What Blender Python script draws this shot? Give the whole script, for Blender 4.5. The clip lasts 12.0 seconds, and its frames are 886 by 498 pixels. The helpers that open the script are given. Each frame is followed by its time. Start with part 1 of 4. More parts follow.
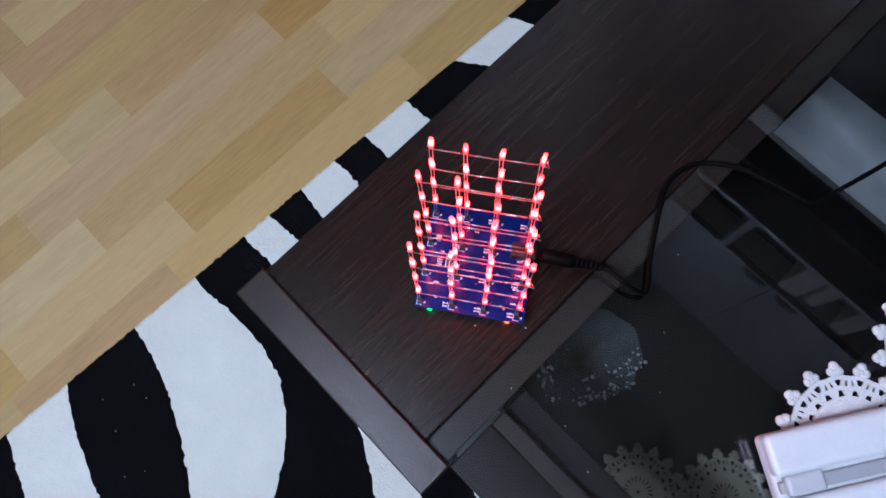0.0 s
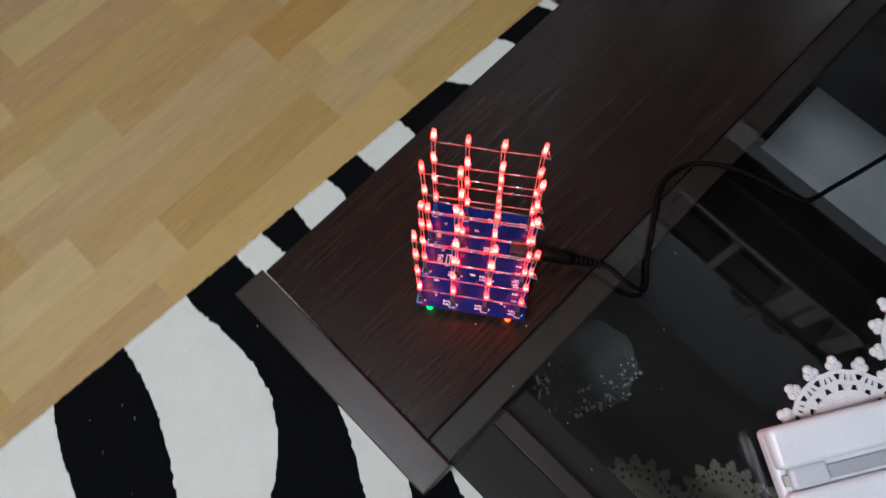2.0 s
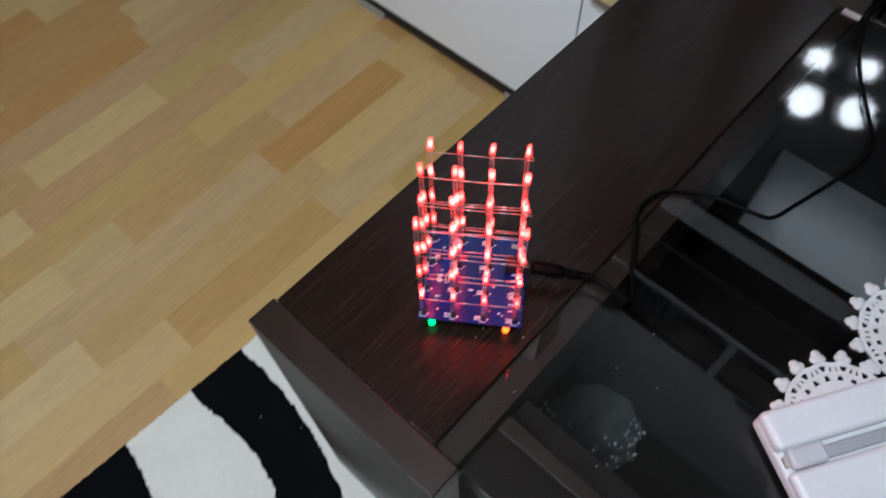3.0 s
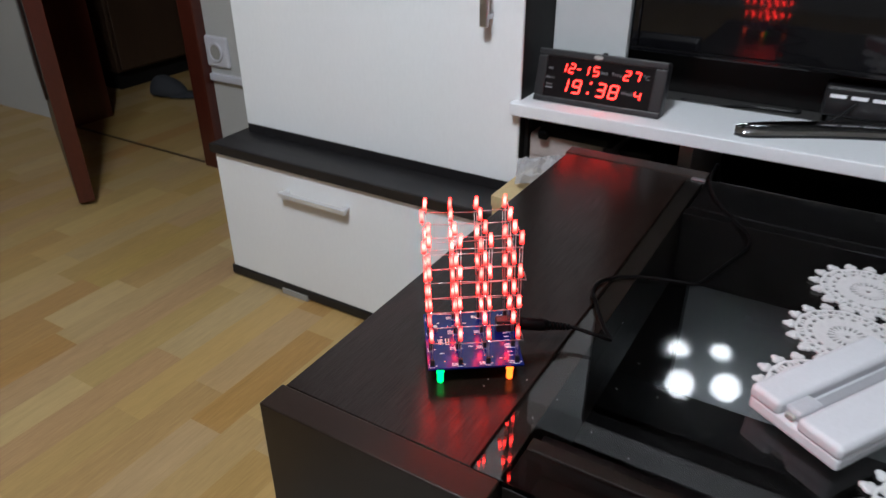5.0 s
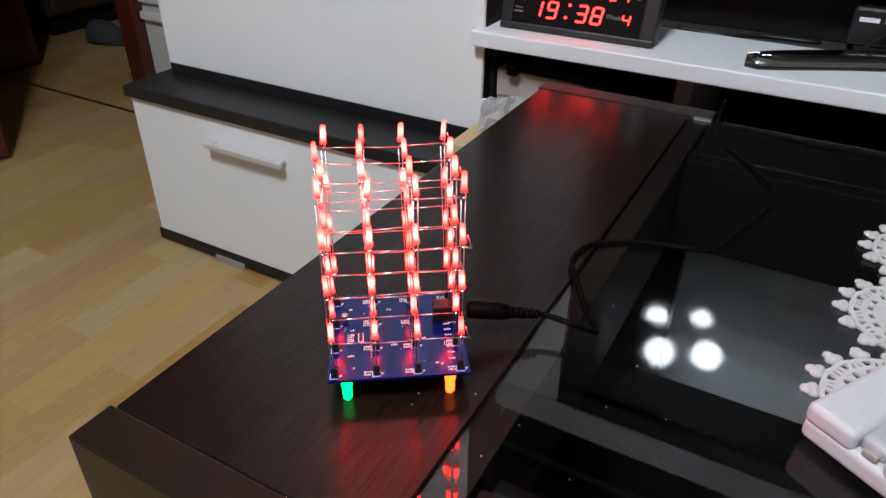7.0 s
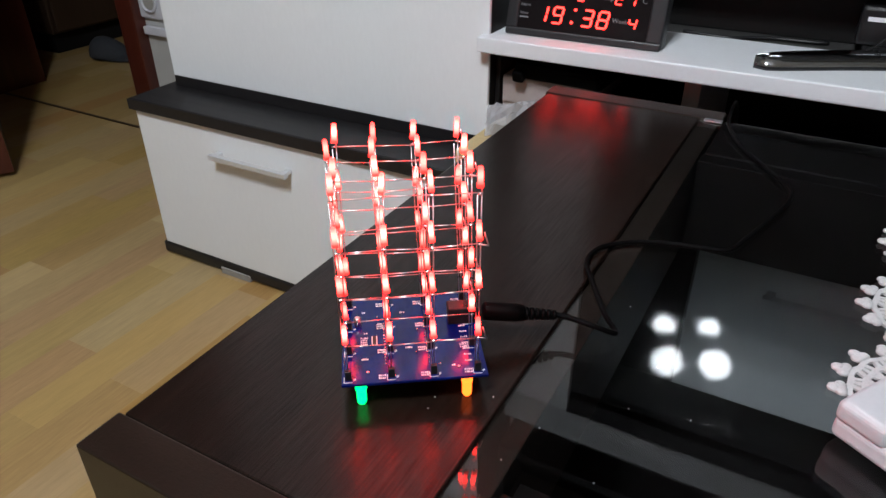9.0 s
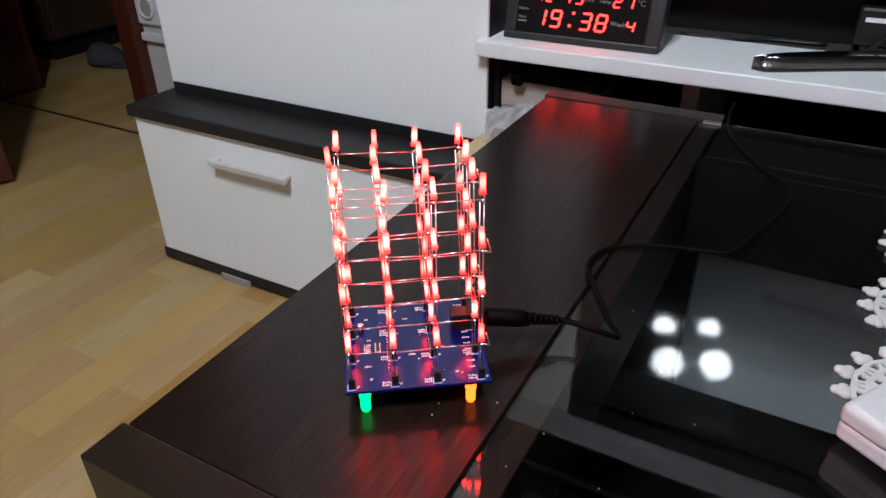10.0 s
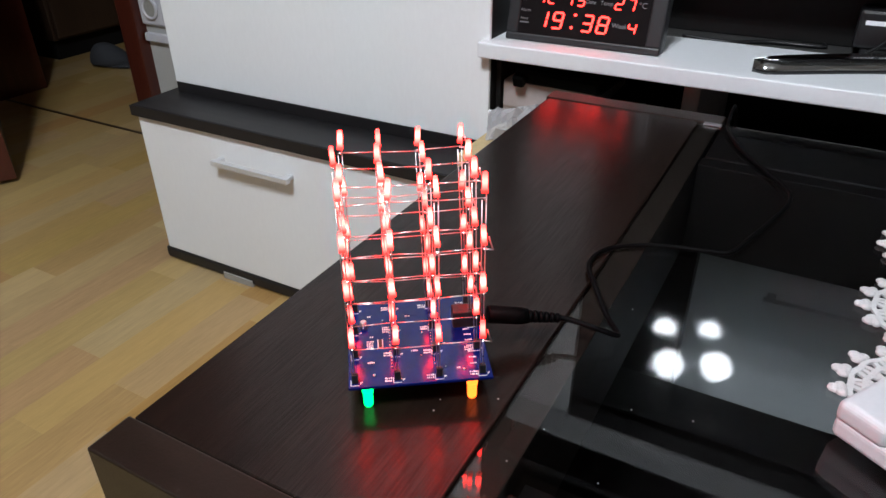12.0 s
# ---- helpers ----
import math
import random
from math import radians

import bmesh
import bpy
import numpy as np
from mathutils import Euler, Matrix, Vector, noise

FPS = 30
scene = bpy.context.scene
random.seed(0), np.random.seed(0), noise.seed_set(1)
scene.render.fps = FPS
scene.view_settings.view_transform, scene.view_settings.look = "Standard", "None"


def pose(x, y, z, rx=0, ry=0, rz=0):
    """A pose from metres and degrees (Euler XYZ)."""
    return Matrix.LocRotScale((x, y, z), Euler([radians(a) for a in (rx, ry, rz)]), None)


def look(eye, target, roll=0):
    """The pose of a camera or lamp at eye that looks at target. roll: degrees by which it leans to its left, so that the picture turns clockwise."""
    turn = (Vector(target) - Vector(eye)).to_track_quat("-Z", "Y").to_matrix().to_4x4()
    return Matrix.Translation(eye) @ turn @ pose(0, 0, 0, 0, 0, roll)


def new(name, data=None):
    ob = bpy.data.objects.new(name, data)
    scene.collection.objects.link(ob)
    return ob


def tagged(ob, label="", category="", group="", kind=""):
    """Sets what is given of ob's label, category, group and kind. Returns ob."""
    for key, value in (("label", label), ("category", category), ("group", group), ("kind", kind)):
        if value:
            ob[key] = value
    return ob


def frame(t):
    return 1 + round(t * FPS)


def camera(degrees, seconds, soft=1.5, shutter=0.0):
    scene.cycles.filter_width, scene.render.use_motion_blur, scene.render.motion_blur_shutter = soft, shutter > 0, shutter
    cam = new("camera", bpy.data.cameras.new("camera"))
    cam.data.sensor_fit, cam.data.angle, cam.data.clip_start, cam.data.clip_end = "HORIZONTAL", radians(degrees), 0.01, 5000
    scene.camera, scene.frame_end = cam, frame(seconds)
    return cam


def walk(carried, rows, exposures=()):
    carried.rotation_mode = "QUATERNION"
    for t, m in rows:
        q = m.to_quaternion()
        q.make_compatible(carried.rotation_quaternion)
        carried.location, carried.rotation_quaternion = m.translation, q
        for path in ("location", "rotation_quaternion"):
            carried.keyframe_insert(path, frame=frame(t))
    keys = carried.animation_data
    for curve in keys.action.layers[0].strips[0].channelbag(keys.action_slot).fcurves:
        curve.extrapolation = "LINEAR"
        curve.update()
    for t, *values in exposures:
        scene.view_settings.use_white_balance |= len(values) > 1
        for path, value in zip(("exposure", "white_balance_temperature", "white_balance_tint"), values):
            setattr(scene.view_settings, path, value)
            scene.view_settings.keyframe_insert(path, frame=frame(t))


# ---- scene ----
cam = camera(64.7, 12.0, shutter=0.7)
PATH = [
    (0, (0.185, 0.053, 0.941), (-0.22, 0.352, -0.994), -8.2),
    (0.5, (0.19, 0.04, 0.943), (-0.195, 0.362, -0.993), -3.9),
    (1, (0.19, 0.037, 0.946), (-0.206, 0.368, -0.986), -3.9),
    (1.5, (0.192, 0.035, 0.947), (-0.211, 0.369, -0.983), -4.2),
    (2, (0.195, 0.028, 0.936), (-0.247, 0.425, -0.973), -3.3),
    (2.5, (0.21, -0.014, 0.941), (-0.302, 0.583, -0.898), -2.8),
    (2.7, (0.231, -0.033, 0.948), (-0.338, 0.611, -0.851), -1.0),
    (3, (0.27, -0.052, 0.933), (-0.452, 0.654, -0.793), -3.3),
    (3.2, (0.278, -0.052, 0.909), (-0.471, 0.764, -0.746), -3.1),
    (3.5, (0.255, -0.056, 0.817), (-0.591, 0.93, -0.703), -4.7),
    (3.7, (0.249, -0.064, 0.765), (-0.637, 1.024, -0.66), -3.8),
    (5.3, (0.342, -0.295, 0.818), (-0.551, 1.221, -0.133), -0.6),
    (5.5, (0.335, -0.267, 0.806), (-0.534, 1.246, -0.17), -0.5),
    (5.7, (0.318, -0.216, 0.783), (-0.531, 1.283, -0.230), 0.4),
    (6, (0.303, -0.168, 0.763), (-0.533, 1.363, -0.215), 1.0),
    (6.2, (0.297, -0.146, 0.742), (-0.584, 1.317, -0.303), -0.9),
    (6.5, (0.293, -0.132, 0.734), (-0.57, 1.332, -0.321), -0.4),
    (7, (0.284, -0.124, 0.719), (-0.539, 1.356, -0.345), 0.6),
    (9, (0.277, -0.124, 0.708), (-0.564, 1.369, -0.323), -0.3),
    (9.5, (0.276, -0.124, 0.71), (-0.563, 1.371, -0.322), -0.7),
    (10, (0.275, -0.124, 0.71), (-0.565, 1.373, -0.315), -0.8),
    (10.5, (0.275, -0.124, 0.709), (-0.568, 1.375, -0.312), -0.8),
    (11, (0.275, -0.125, 0.71), (-0.57, 1.374, -0.31), -0.7),
    (11.5, (0.275, -0.125, 0.709), (-0.572, 1.372, -0.311), -0.8),
    (12, (0.277, -0.129, 0.711), (-0.567, 1.369, -0.311), -0.6),
]
EXPOSURES = [(0.0, 0.08, 5200, 15), (0.5, 0.05, 5200, 17), (1.0, 0.05, 5200, 17), (1.5, -0.05, 5500, 10), (2.0, -0.05, 6100, 10), (3.0, -0.05, 6000, 10), (3.5, 0.25, 5650, 10), (3.7, 0.2, 5700, 10), (5.3, -0.05, 6250, 10), (9.0, 0.0, 6300, 10), (9.5, 0.08, 6200, 10), (10.0, -0.05, 6200, 10), (11.0, -0.12, 6250, 10), (11.5, -0.12, 6250, 10), (12.0, 0.2, 6250, 10)]
walk(cam, [(t, look(eye, target, roll)) for t, eye, target, roll in PATH], EXPOSURES)

# ---- light ----
world = bpy.data.worlds.new("dim_room")
scene.world = world
world.use_nodes = True
world.node_tree.nodes["Background"].inputs["Color"].default_value = (0.5, 0.55, 0.65, 1)
world.node_tree.nodes["Background"].inputs["Strength"].default_value = 0.02

BULB = 320.0      # brightness of the ceiling lamp's bulbs
LED_GLOW = 26.0    # brightness of the small indicator lights

# ---- material helpers ----


def nodes_of(name):
    m = bpy.data.materials.new(name)
    m.use_nodes = True
    t = m.node_tree
    return m, t, t.nodes["Principled BSDF"]


def node(t, kind, **values):
    n = t.nodes.new(kind)
    for k, v in values.items():
        n.inputs[k.replace("_", " ")].default_value = v
    return n


def shade(c, k):
    return (min(c[0] * k, 1), min(c[1] * k, 1), min(c[2] * k, 1), 1)


def surface(name, color, rough=0.5, spec=0.5, metal=0.0, var=0.12, scale=9.0, grain=120.0, bump=0.06, stretch=(1, 1, 1), coat=0.0, per_piece=0.0, spread=0.0, figure=0.0):
    """A surface with a broad and a fine variation in tone, roughness and relief."""
    m, t, b = nodes_of(name)
    link = t.links.new
    where = t.nodes.new("ShaderNodeTexCoord")
    place = node(t, "ShaderNodeMapping", Scale=stretch)
    link(where.outputs["Object"], place.inputs["Vector"])
    source = place.outputs["Vector"]
    if per_piece:
        info = t.nodes.new("ShaderNodeObjectInfo")
        add = t.nodes.new("ShaderNodeVectorMath")
        add.operation = "MULTIPLY_ADD"
        add.inputs[1].default_value = (37, 53, 11)
        link(info.outputs["Random"], add.inputs[0])
        link(source, add.inputs[2])
        source = add.outputs[0]
    broad = node(t, "ShaderNodeTexNoise", Scale=scale, Detail=4.0, Roughness=0.6, Distortion=figure)
    fine = node(t, "ShaderNodeTexNoise", Scale=grain, Detail=3.0, Roughness=0.65)
    for n in (broad, fine):
        link(source, n.inputs["Vector"])
    both = t.nodes.new("ShaderNodeMath")
    both.operation = "MULTIPLY_ADD"
    both.inputs[1].default_value = 0.55
    link(fine.outputs["Fac"], both.inputs[0])
    half = t.nodes.new("ShaderNodeMath")
    half.operation = "MULTIPLY"
    half.inputs[1].default_value = 0.45
    link(broad.outputs["Fac"], half.inputs[0])
    link(half.outputs[0], both.inputs[2])
    ramp = t.nodes.new("ShaderNodeValToRGB")
    ramp.color_ramp.elements[0].position, ramp.color_ramp.elements[1].position = 0.3, 0.7
    ramp.color_ramp.elements[0].color = shade(color, 1 - var)
    ramp.color_ramp.elements[1].color = shade(color, 1 + var)
    link(both.outputs[0], ramp.inputs["Fac"])
    out = ramp.outputs["Color"]
    if per_piece or spread:
        if per_piece:
            rnd = info.outputs["Random"]
        else:
            rnd = t.nodes.new("ShaderNodeNewGeometry").outputs["Random Per Island"]
        tone = t.nodes.new("ShaderNodeMapRange")
        k = per_piece or spread
        tone.inputs["To Min"].default_value, tone.inputs["To Max"].default_value = 1 - k, 1 + k
        link(rnd, tone.inputs["Value"])
        hue = node(t, "ShaderNodeHueSaturation")
        link(tone.outputs[0], hue.inputs["Value"])
        sat = t.nodes.new("ShaderNodeMapRange")
        sat.inputs["To Min"].default_value, sat.inputs["To Max"].default_value = 1.12, 0.88
        link(rnd, sat.inputs["Value"])
        link(sat.outputs[0], hue.inputs["Saturation"])
        mixed = t.nodes.new("ShaderNodeMath")
        mixed.operation = "MULTIPLY"
        mixed.inputs[1].default_value = 7.31
        link(rnd, mixed.inputs[0])
        turned = t.nodes.new("ShaderNodeMath")
        turned.operation = "FRACT"
        link(mixed.outputs[0], turned.inputs[0])
        tint = t.nodes.new("ShaderNodeMapRange")
        tint.inputs["To Min"].default_value, tint.inputs["To Max"].default_value = 0.487, 0.500
        link(turned.outputs[0], tint.inputs["Value"])
        link(tint.outputs[0], hue.inputs["Hue"])
        link(out, hue.inputs["Color"])
        out = hue.outputs["Color"]
    link(out, b.inputs["Base Color"])
    r = t.nodes.new("ShaderNodeMapRange")
    r.inputs["To Min"].default_value, r.inputs["To Max"].default_value = max(rough * 0.8, 0.02), min(rough * 1.25, 1)
    link(broad.outputs["Fac"], r.inputs["Value"])
    link(r.outputs[0], b.inputs["Roughness"])
    b.inputs["Metallic"].default_value = metal
    b.inputs["Coat Weight"].default_value = coat
    b.inputs["Specular IOR Level"].default_value = spec
    b.inputs["Coat Roughness"].default_value = 0.12
    if bump:
        bm = node(t, "ShaderNodeBump", Strength=bump, Distance=0.002)
        link(fine.outputs["Fac"], bm.inputs["Height"])
        link(bm.outputs["Normal"], b.inputs["Normal"])
    return m


def glowing(name, color, strength, vary=0.0):
    m, t, b = nodes_of(name)
    b.inputs["Base Color"].default_value = shade(color, 0.6)
    b.inputs["Roughness"].default_value = 0.3
    b.inputs["Emission Color"].default_value = (*color, 1)
    b.inputs["Emission Strength"].default_value = strength
    if vary:
        info = t.nodes.new("ShaderNodeObjectInfo")
        r = t.nodes.new("ShaderNodeMapRange")
        r.inputs["To Min"].default_value, r.inputs["To Max"].default_value = strength * (1 - vary), strength * (1 + vary)
        t.links.new(info.outputs["Random"], r.inputs["Value"])
        t.links.new(r.outputs[0], b.inputs["Emission Strength"])
    return m


def led_glow(name, color, strength):
    """A lens glowing hot midway; its dimmer red tip and foot stand in for the halo."""
    m = glowing(name, color, strength)
    t = m.node_tree
    b = t.nodes["Principled BSDF"]
    where = t.nodes.new("ShaderNodeTexCoord")
    axis = t.nodes.new("ShaderNodeSeparateXYZ")
    t.links.new(where.outputs["Object"], axis.inputs[0])
    off = t.nodes.new("ShaderNodeMath")
    off.operation = "SUBTRACT"
    off.inputs[1].default_value = 0.0062
    t.links.new(axis.outputs["Z"], off.inputs[0])
    size = t.nodes.new("ShaderNodeMath")
    size.operation = "ABSOLUTE"
    t.links.new(off.outputs[0], size.inputs[0])
    r = t.nodes.new("ShaderNodeMapRange")
    r.inputs["From Min"].default_value, r.inputs["From Max"].default_value = 0.0010, 0.0050
    r.inputs["To Min"].default_value, r.inputs["To Max"].default_value = strength * 2.2, strength * 0.2
    t.links.new(size.outputs[0], r.inputs["Value"])
    info = t.nodes.new("ShaderNodeObjectInfo")
    k = t.nodes.new("ShaderNodeMapRange")
    k.inputs["To Min"].default_value, k.inputs["To Max"].default_value = 0.55, 1.3
    t.links.new(info.outputs["Random"], k.inputs["Value"])
    mul = t.nodes.new("ShaderNodeMath")
    mul.operation = "MULTIPLY"
    t.links.new(r.outputs[0], mul.inputs[0])
    t.links.new(k.outputs[0], mul.inputs[1])
    t.links.new(mul.outputs[0], b.inputs["Emission Strength"])
    return m


def clear(name, color, rough=0.0, ior=1.5):
    m, t, b = nodes_of(name)
    b.inputs["Base Color"].default_value = (*color, 1)
    b.inputs["Roughness"].default_value = rough
    b.inputs["IOR"].default_value = ior
    b.inputs["Transmission Weight"].default_value = 1.0
    return m


def veneer(name, dark, light, rough, spec, stretch, bump=0.25):
    """Open-pored dark veneer: long streaks that vary tone, gloss and relief, with broad patches."""
    m, t, b = nodes_of(name)
    link = t.links.new
    where = t.nodes.new("ShaderNodeTexCoord")
    place = node(t, "ShaderNodeMapping", Scale=stretch)
    link(where.outputs["Object"], place.inputs["Vector"])
    pores = node(t, "ShaderNodeTexNoise", Scale=1.0, Detail=3.0, Roughness=0.6)
    link(place.outputs["Vector"], pores.inputs["Vector"])
    wide = node(t, "ShaderNodeMapping", Scale=tuple(k * 0.22 for k in stretch))
    link(where.outputs["Object"], wide.inputs["Vector"])
    bands = node(t, "ShaderNodeTexNoise", Scale=1.0, Detail=2.0, Roughness=0.5, Distortion=0.6)
    link(wide.outputs["Vector"], bands.inputs["Vector"])
    both = t.nodes.new("ShaderNodeMath")
    both.operation = "MULTIPLY_ADD"
    both.inputs[1].default_value = 0.65
    link(pores.outputs["Fac"], both.inputs[0])
    part_of = t.nodes.new("ShaderNodeMath")
    part_of.operation = "MULTIPLY"
    part_of.inputs[1].default_value = 0.35
    link(bands.outputs["Fac"], part_of.inputs[0])
    link(part_of.outputs[0], both.inputs[2])
    ramp = t.nodes.new("ShaderNodeValToRGB")
    ramp.color_ramp.elements[0].position, ramp.color_ramp.elements[1].position = 0.40, 0.62
    ramp.color_ramp.elements[0].color = (*dark, 1)
    ramp.color_ramp.elements[1].color = (*light, 1)
    link(both.outputs[0], ramp.inputs["Fac"])
    link(ramp.outputs["Color"], b.inputs["Base Color"])
    for source, name2, lo, hi in ((both, "Roughness", rough * 1.15, rough * 0.9), (pores, "Specular IOR Level", spec * 0.78, spec * 1.22)):
        r = t.nodes.new("ShaderNodeMapRange")
        r.inputs["From Min"].default_value, r.inputs["From Max"].default_value = 0.38, 0.62
        r.inputs["To Min"].default_value, r.inputs["To Max"].default_value = lo, hi
        link(source.outputs[0], r.inputs["Value"])
        link(r.outputs[0], b.inputs[name2])
    bm = node(t, "ShaderNodeBump", Strength=bump, Distance=0.0006)
    link(both.outputs[0], bm.inputs["Height"])
    link(bm.outputs["Normal"], b.inputs["Normal"])
    return m


WENGE = veneer("wenge_veneer", (0.0036, 0.0020, 0.0014), (0.0140, 0.0077, 0.0055), 0.235, 0.24, (1050, 24, 400), 0.006)
WENGE_CROSS = veneer("wenge_veneer_cross", (0.0045, 0.0028, 0.0023), (0.0145, 0.0086, 0.0066), 0.32, 0.22, (14, 420, 300), 0.02)
WENGE_EDGE = surface("wenge_edge_band", (0.0125, 0.0070, 0.0046), 0.35, spec=0.22, var=0.28, scale=14, grain=420, bump=0.12, stretch=(1, 2.5, 2.5))
WENGE_DEEP = surface("wenge_under_glass", (0.0085, 0.0070, 0.0064), 0.45, spec=0.2, var=0.3, scale=12, grain=300, bump=0.05, stretch=(1, 5, 2))
LEDGE = surface("glass_ledge_laminate", (0.024, 0.0165, 0.0125), 0.4, spec=0.3, var=0.25, scale=14, grain=420, bump=0.1, stretch=(2.5, 1, 2.5))
BLACK_TOP = surface("black_laminate", (0.013, 0.012, 0.013), 0.42, spec=0.35, var=0.3, scale=8, grain=150, bump=0.08, stretch=(0.6, 6, 4))
REAR_BOARD = surface("dark_grey_laminate", (0.045, 0.044, 0.043), 0.4, spec=0.35, var=0.25, scale=8, grain=150, bump=0.08, stretch=(0.6, 6, 4))
WHITE_LAM = surface("white_laminate", (0.79, 0.81, 0.83), 0.32, var=0.025, scale=3, grain=180, bump=0.03, stretch=(1, 1, 0.3))
WHITE_SHELF = surface("white_shelf_board", (0.72, 0.74, 0.77), 0.4, var=0.03, scale=4, grain=180, bump=0.03)
GREY_PANEL = surface("grey_back_panel", (0.50, 0.52, 0.53), 0.45, var=0.03, scale=4, grain=60, bump=0)
# the panel grey darkened, so the dimness of the upper unit is in the colour
CABINET_DIM = surface("dimmed_cabinet_grey", (0.29, 0.30, 0.305), 0.45, var=0.04, scale=4, grain=60, bump=0)
DARK_PANEL = surface("dark_panel", (0.008, 0.0075, 0.0075), 0.55, spec=0.15, var=0.2, scale=5, grain=90, bump=0.05)
WALL = surface("wall_paint", (0.42, 0.42, 0.41), 0.75, var=0.05, scale=2.5, grain=260, bump=0.25)
CEIL = surface("ceiling_paint", (0.50, 0.50, 0.49), 0.85, var=0.03, scale=2, grain=200, bump=0.15)
MAHOGANY = surface("mahogany_varnish", (0.060, 0.0125, 0.007), 0.3, var=0.35, scale=5, grain=60, bump=0.06, stretch=(10, 10, 0.8))
DARK_DOOR = surface("dark_door_varnish", (0.016, 0.0062, 0.0048), 0.35, spec=0.3, var=0.35, scale=5, grain=60, bump=0.06, stretch=(10, 10, 0.8))
HALL_WOOD = surface("brown_cupboard_wood", (0.040, 0.021, 0.011), 0.45, var=0.3, scale=5, grain=50, bump=0.06, stretch=(12, 8, 0.8))
LAMINATE = [surface("beech_laminate_" + tone, c, 0.42, spec=0.3, var=v, scale=5, grain=38, bump=0.03, stretch=(7, 0.6, 1), per_piece=0.05, figure=1.8) for tone, c, v in (("pale", (0.415, 0.303, 0.134), 0.13), ("middle", (0.362, 0.252, 0.103), 0.17), ("rosy", (0.345, 0.222, 0.088), 0.19))]
LAMINATE_FAR = surface("beech_laminate_far", (0.370, 0.255, 0.103), 0.42, spec=0.3, var=0.15, scale=6, grain=40, bump=0.03, stretch=(5, 0.55, 1), spread=0.10)
JOINT = surface("joint_dark", (0.38, 0.26, 0.125), 0.7, var=0.2)
RUG_WHITE = surface("ivory_rug_pile", (0.60, 0.59, 0.54), 0.95, spec=0.15, var=0.07, scale=22, grain=420, bump=0.5)
RUG_BLACK = surface("black_rug_pile", (0.0026, 0.0026, 0.0032), 0.95, spec=0.05, var=0.4, scale=22, grain=420, bump=0.9)
PCB_BLUE = surface("blue_solder_mask", (0.0010, 0.006, 0.080), 0.13, spec=0.4, var=0.2, scale=60, grain=500, bump=0.03)
SILK = surface("white_print", (0.75, 0.76, 0.8), 0.6, var=0.08, scale=300, grain=900, bump=0)
TIN = surface("tinned_wire", (0.60, 0.59, 0.60), 0.28, metal=1.0, var=0.12, scale=200, grain=900, bump=0.05)
SOLDER = surface("solder", (0.65, 0.66, 0.68), 0.25, metal=1.0, var=0.1, scale=400, grain=900, bump=0.1)
CABLE_RUBBER = surface("black_cable_rubber", (0.0010, 0.0010, 0.0011), 0.55, spec=0.05, var=0.25, scale=60, grain=500, bump=0.05)
BLACK_PLASTIC = surface("black_plastic", (0.008, 0.008, 0.009), 0.38, spec=0.35, var=0.25, scale=40, grain=500, bump=0.08)
CLOCK_CASE = surface("charcoal_plastic", (0.014, 0.014, 0.016), 0.42, var=0.25, scale=30, grain=600, bump=0.1)
CLOCK_PRINT = surface("dim_clock_print", (0.17, 0.17, 0.18), 0.6, var=0.08, scale=300, grain=900, bump=0)
CLOCK_FACE = surface("smoked_face", (0.006, 0.004, 0.005), 0.12, var=0.2, scale=20, grain=200, bump=0)
SCREEN = surface("black_screen", (0.004, 0.004, 0.005), 0.045, var=0.1, scale=5, grain=40, bump=0)
CHROME = surface("chrome", (0.62, 0.63, 0.65), 0.12, metal=1.0, var=0.06, scale=20, grain=150, bump=0.01)
STEEL = surface("brushed_steel", (0.50, 0.51, 0.53), 0.32, metal=1.0, var=0.1, scale=25, grain=300, bump=0.05)
ALU = surface("satin_aluminium", (0.74, 0.75, 0.77), 0.45, metal=0.5, var=0.06, scale=25, grain=300, bump=0.03)
WHITE_PLASTIC = surface("white_plastic", (0.55, 0.55, 0.60), 0.3, var=0.03, scale=20, grain=300, bump=0.02)
CHARGER_WHITE = surface("charger_white_plastic", (0.525, 0.53, 0.56), 0.42, var=0.05, scale=20, grain=300, bump=0.02)
CHARGER_CAP = surface("charger_cap_plastic", (0.40, 0.40, 0.43), 0.4, var=0.06, scale=30, grain=300, bump=0.02)
CHARGER_GREY = surface("charger_lead_plastic", (0.27, 0.27, 0.29), 0.45, var=0.06, scale=30, grain=300, bump=0.02)
COTTON = surface("white_cotton", (0.62, 0.61, 0.62), 0.9, var=0.12, scale=120, grain=900, bump=0.8)
OLD_COTTON = surface("cream_cotton", (0.40, 0.375, 0.29), 0.9, var=0.16, scale=120, grain=900, bump=0.8)
CARDBOARD = surface("tan_board", (0.50, 0.38, 0.20), 0.75, var=0.12, scale=12, grain=160, bump=0.1)
PALE_BOX = surface("pale_card", (0.36, 0.31, 0.30), 0.7, var=0.08, scale=10, grain=160, bump=0.05)
GREY_RUBBER = surface("grey_plastic", (0.30, 0.29, 0.27), 0.6, var=0.1, scale=30)
GREY_CLOTH = surface("grey_cloth", (0.03, 0.032, 0.038), 0.9, var=0.3, scale=30, grain=300, bump=0.6)
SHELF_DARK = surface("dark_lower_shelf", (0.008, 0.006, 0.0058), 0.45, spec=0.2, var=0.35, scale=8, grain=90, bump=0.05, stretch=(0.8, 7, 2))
GLASS = clear("smoked_table_glass", (0.31, 0.328, 0.332))
FROST = clear("frosted_glass", (0.80, 0.86, 0.88), 0.22)
FROST.node_tree.nodes["Principled BSDF"].inputs["Transmission Weight"].default_value = 0.84
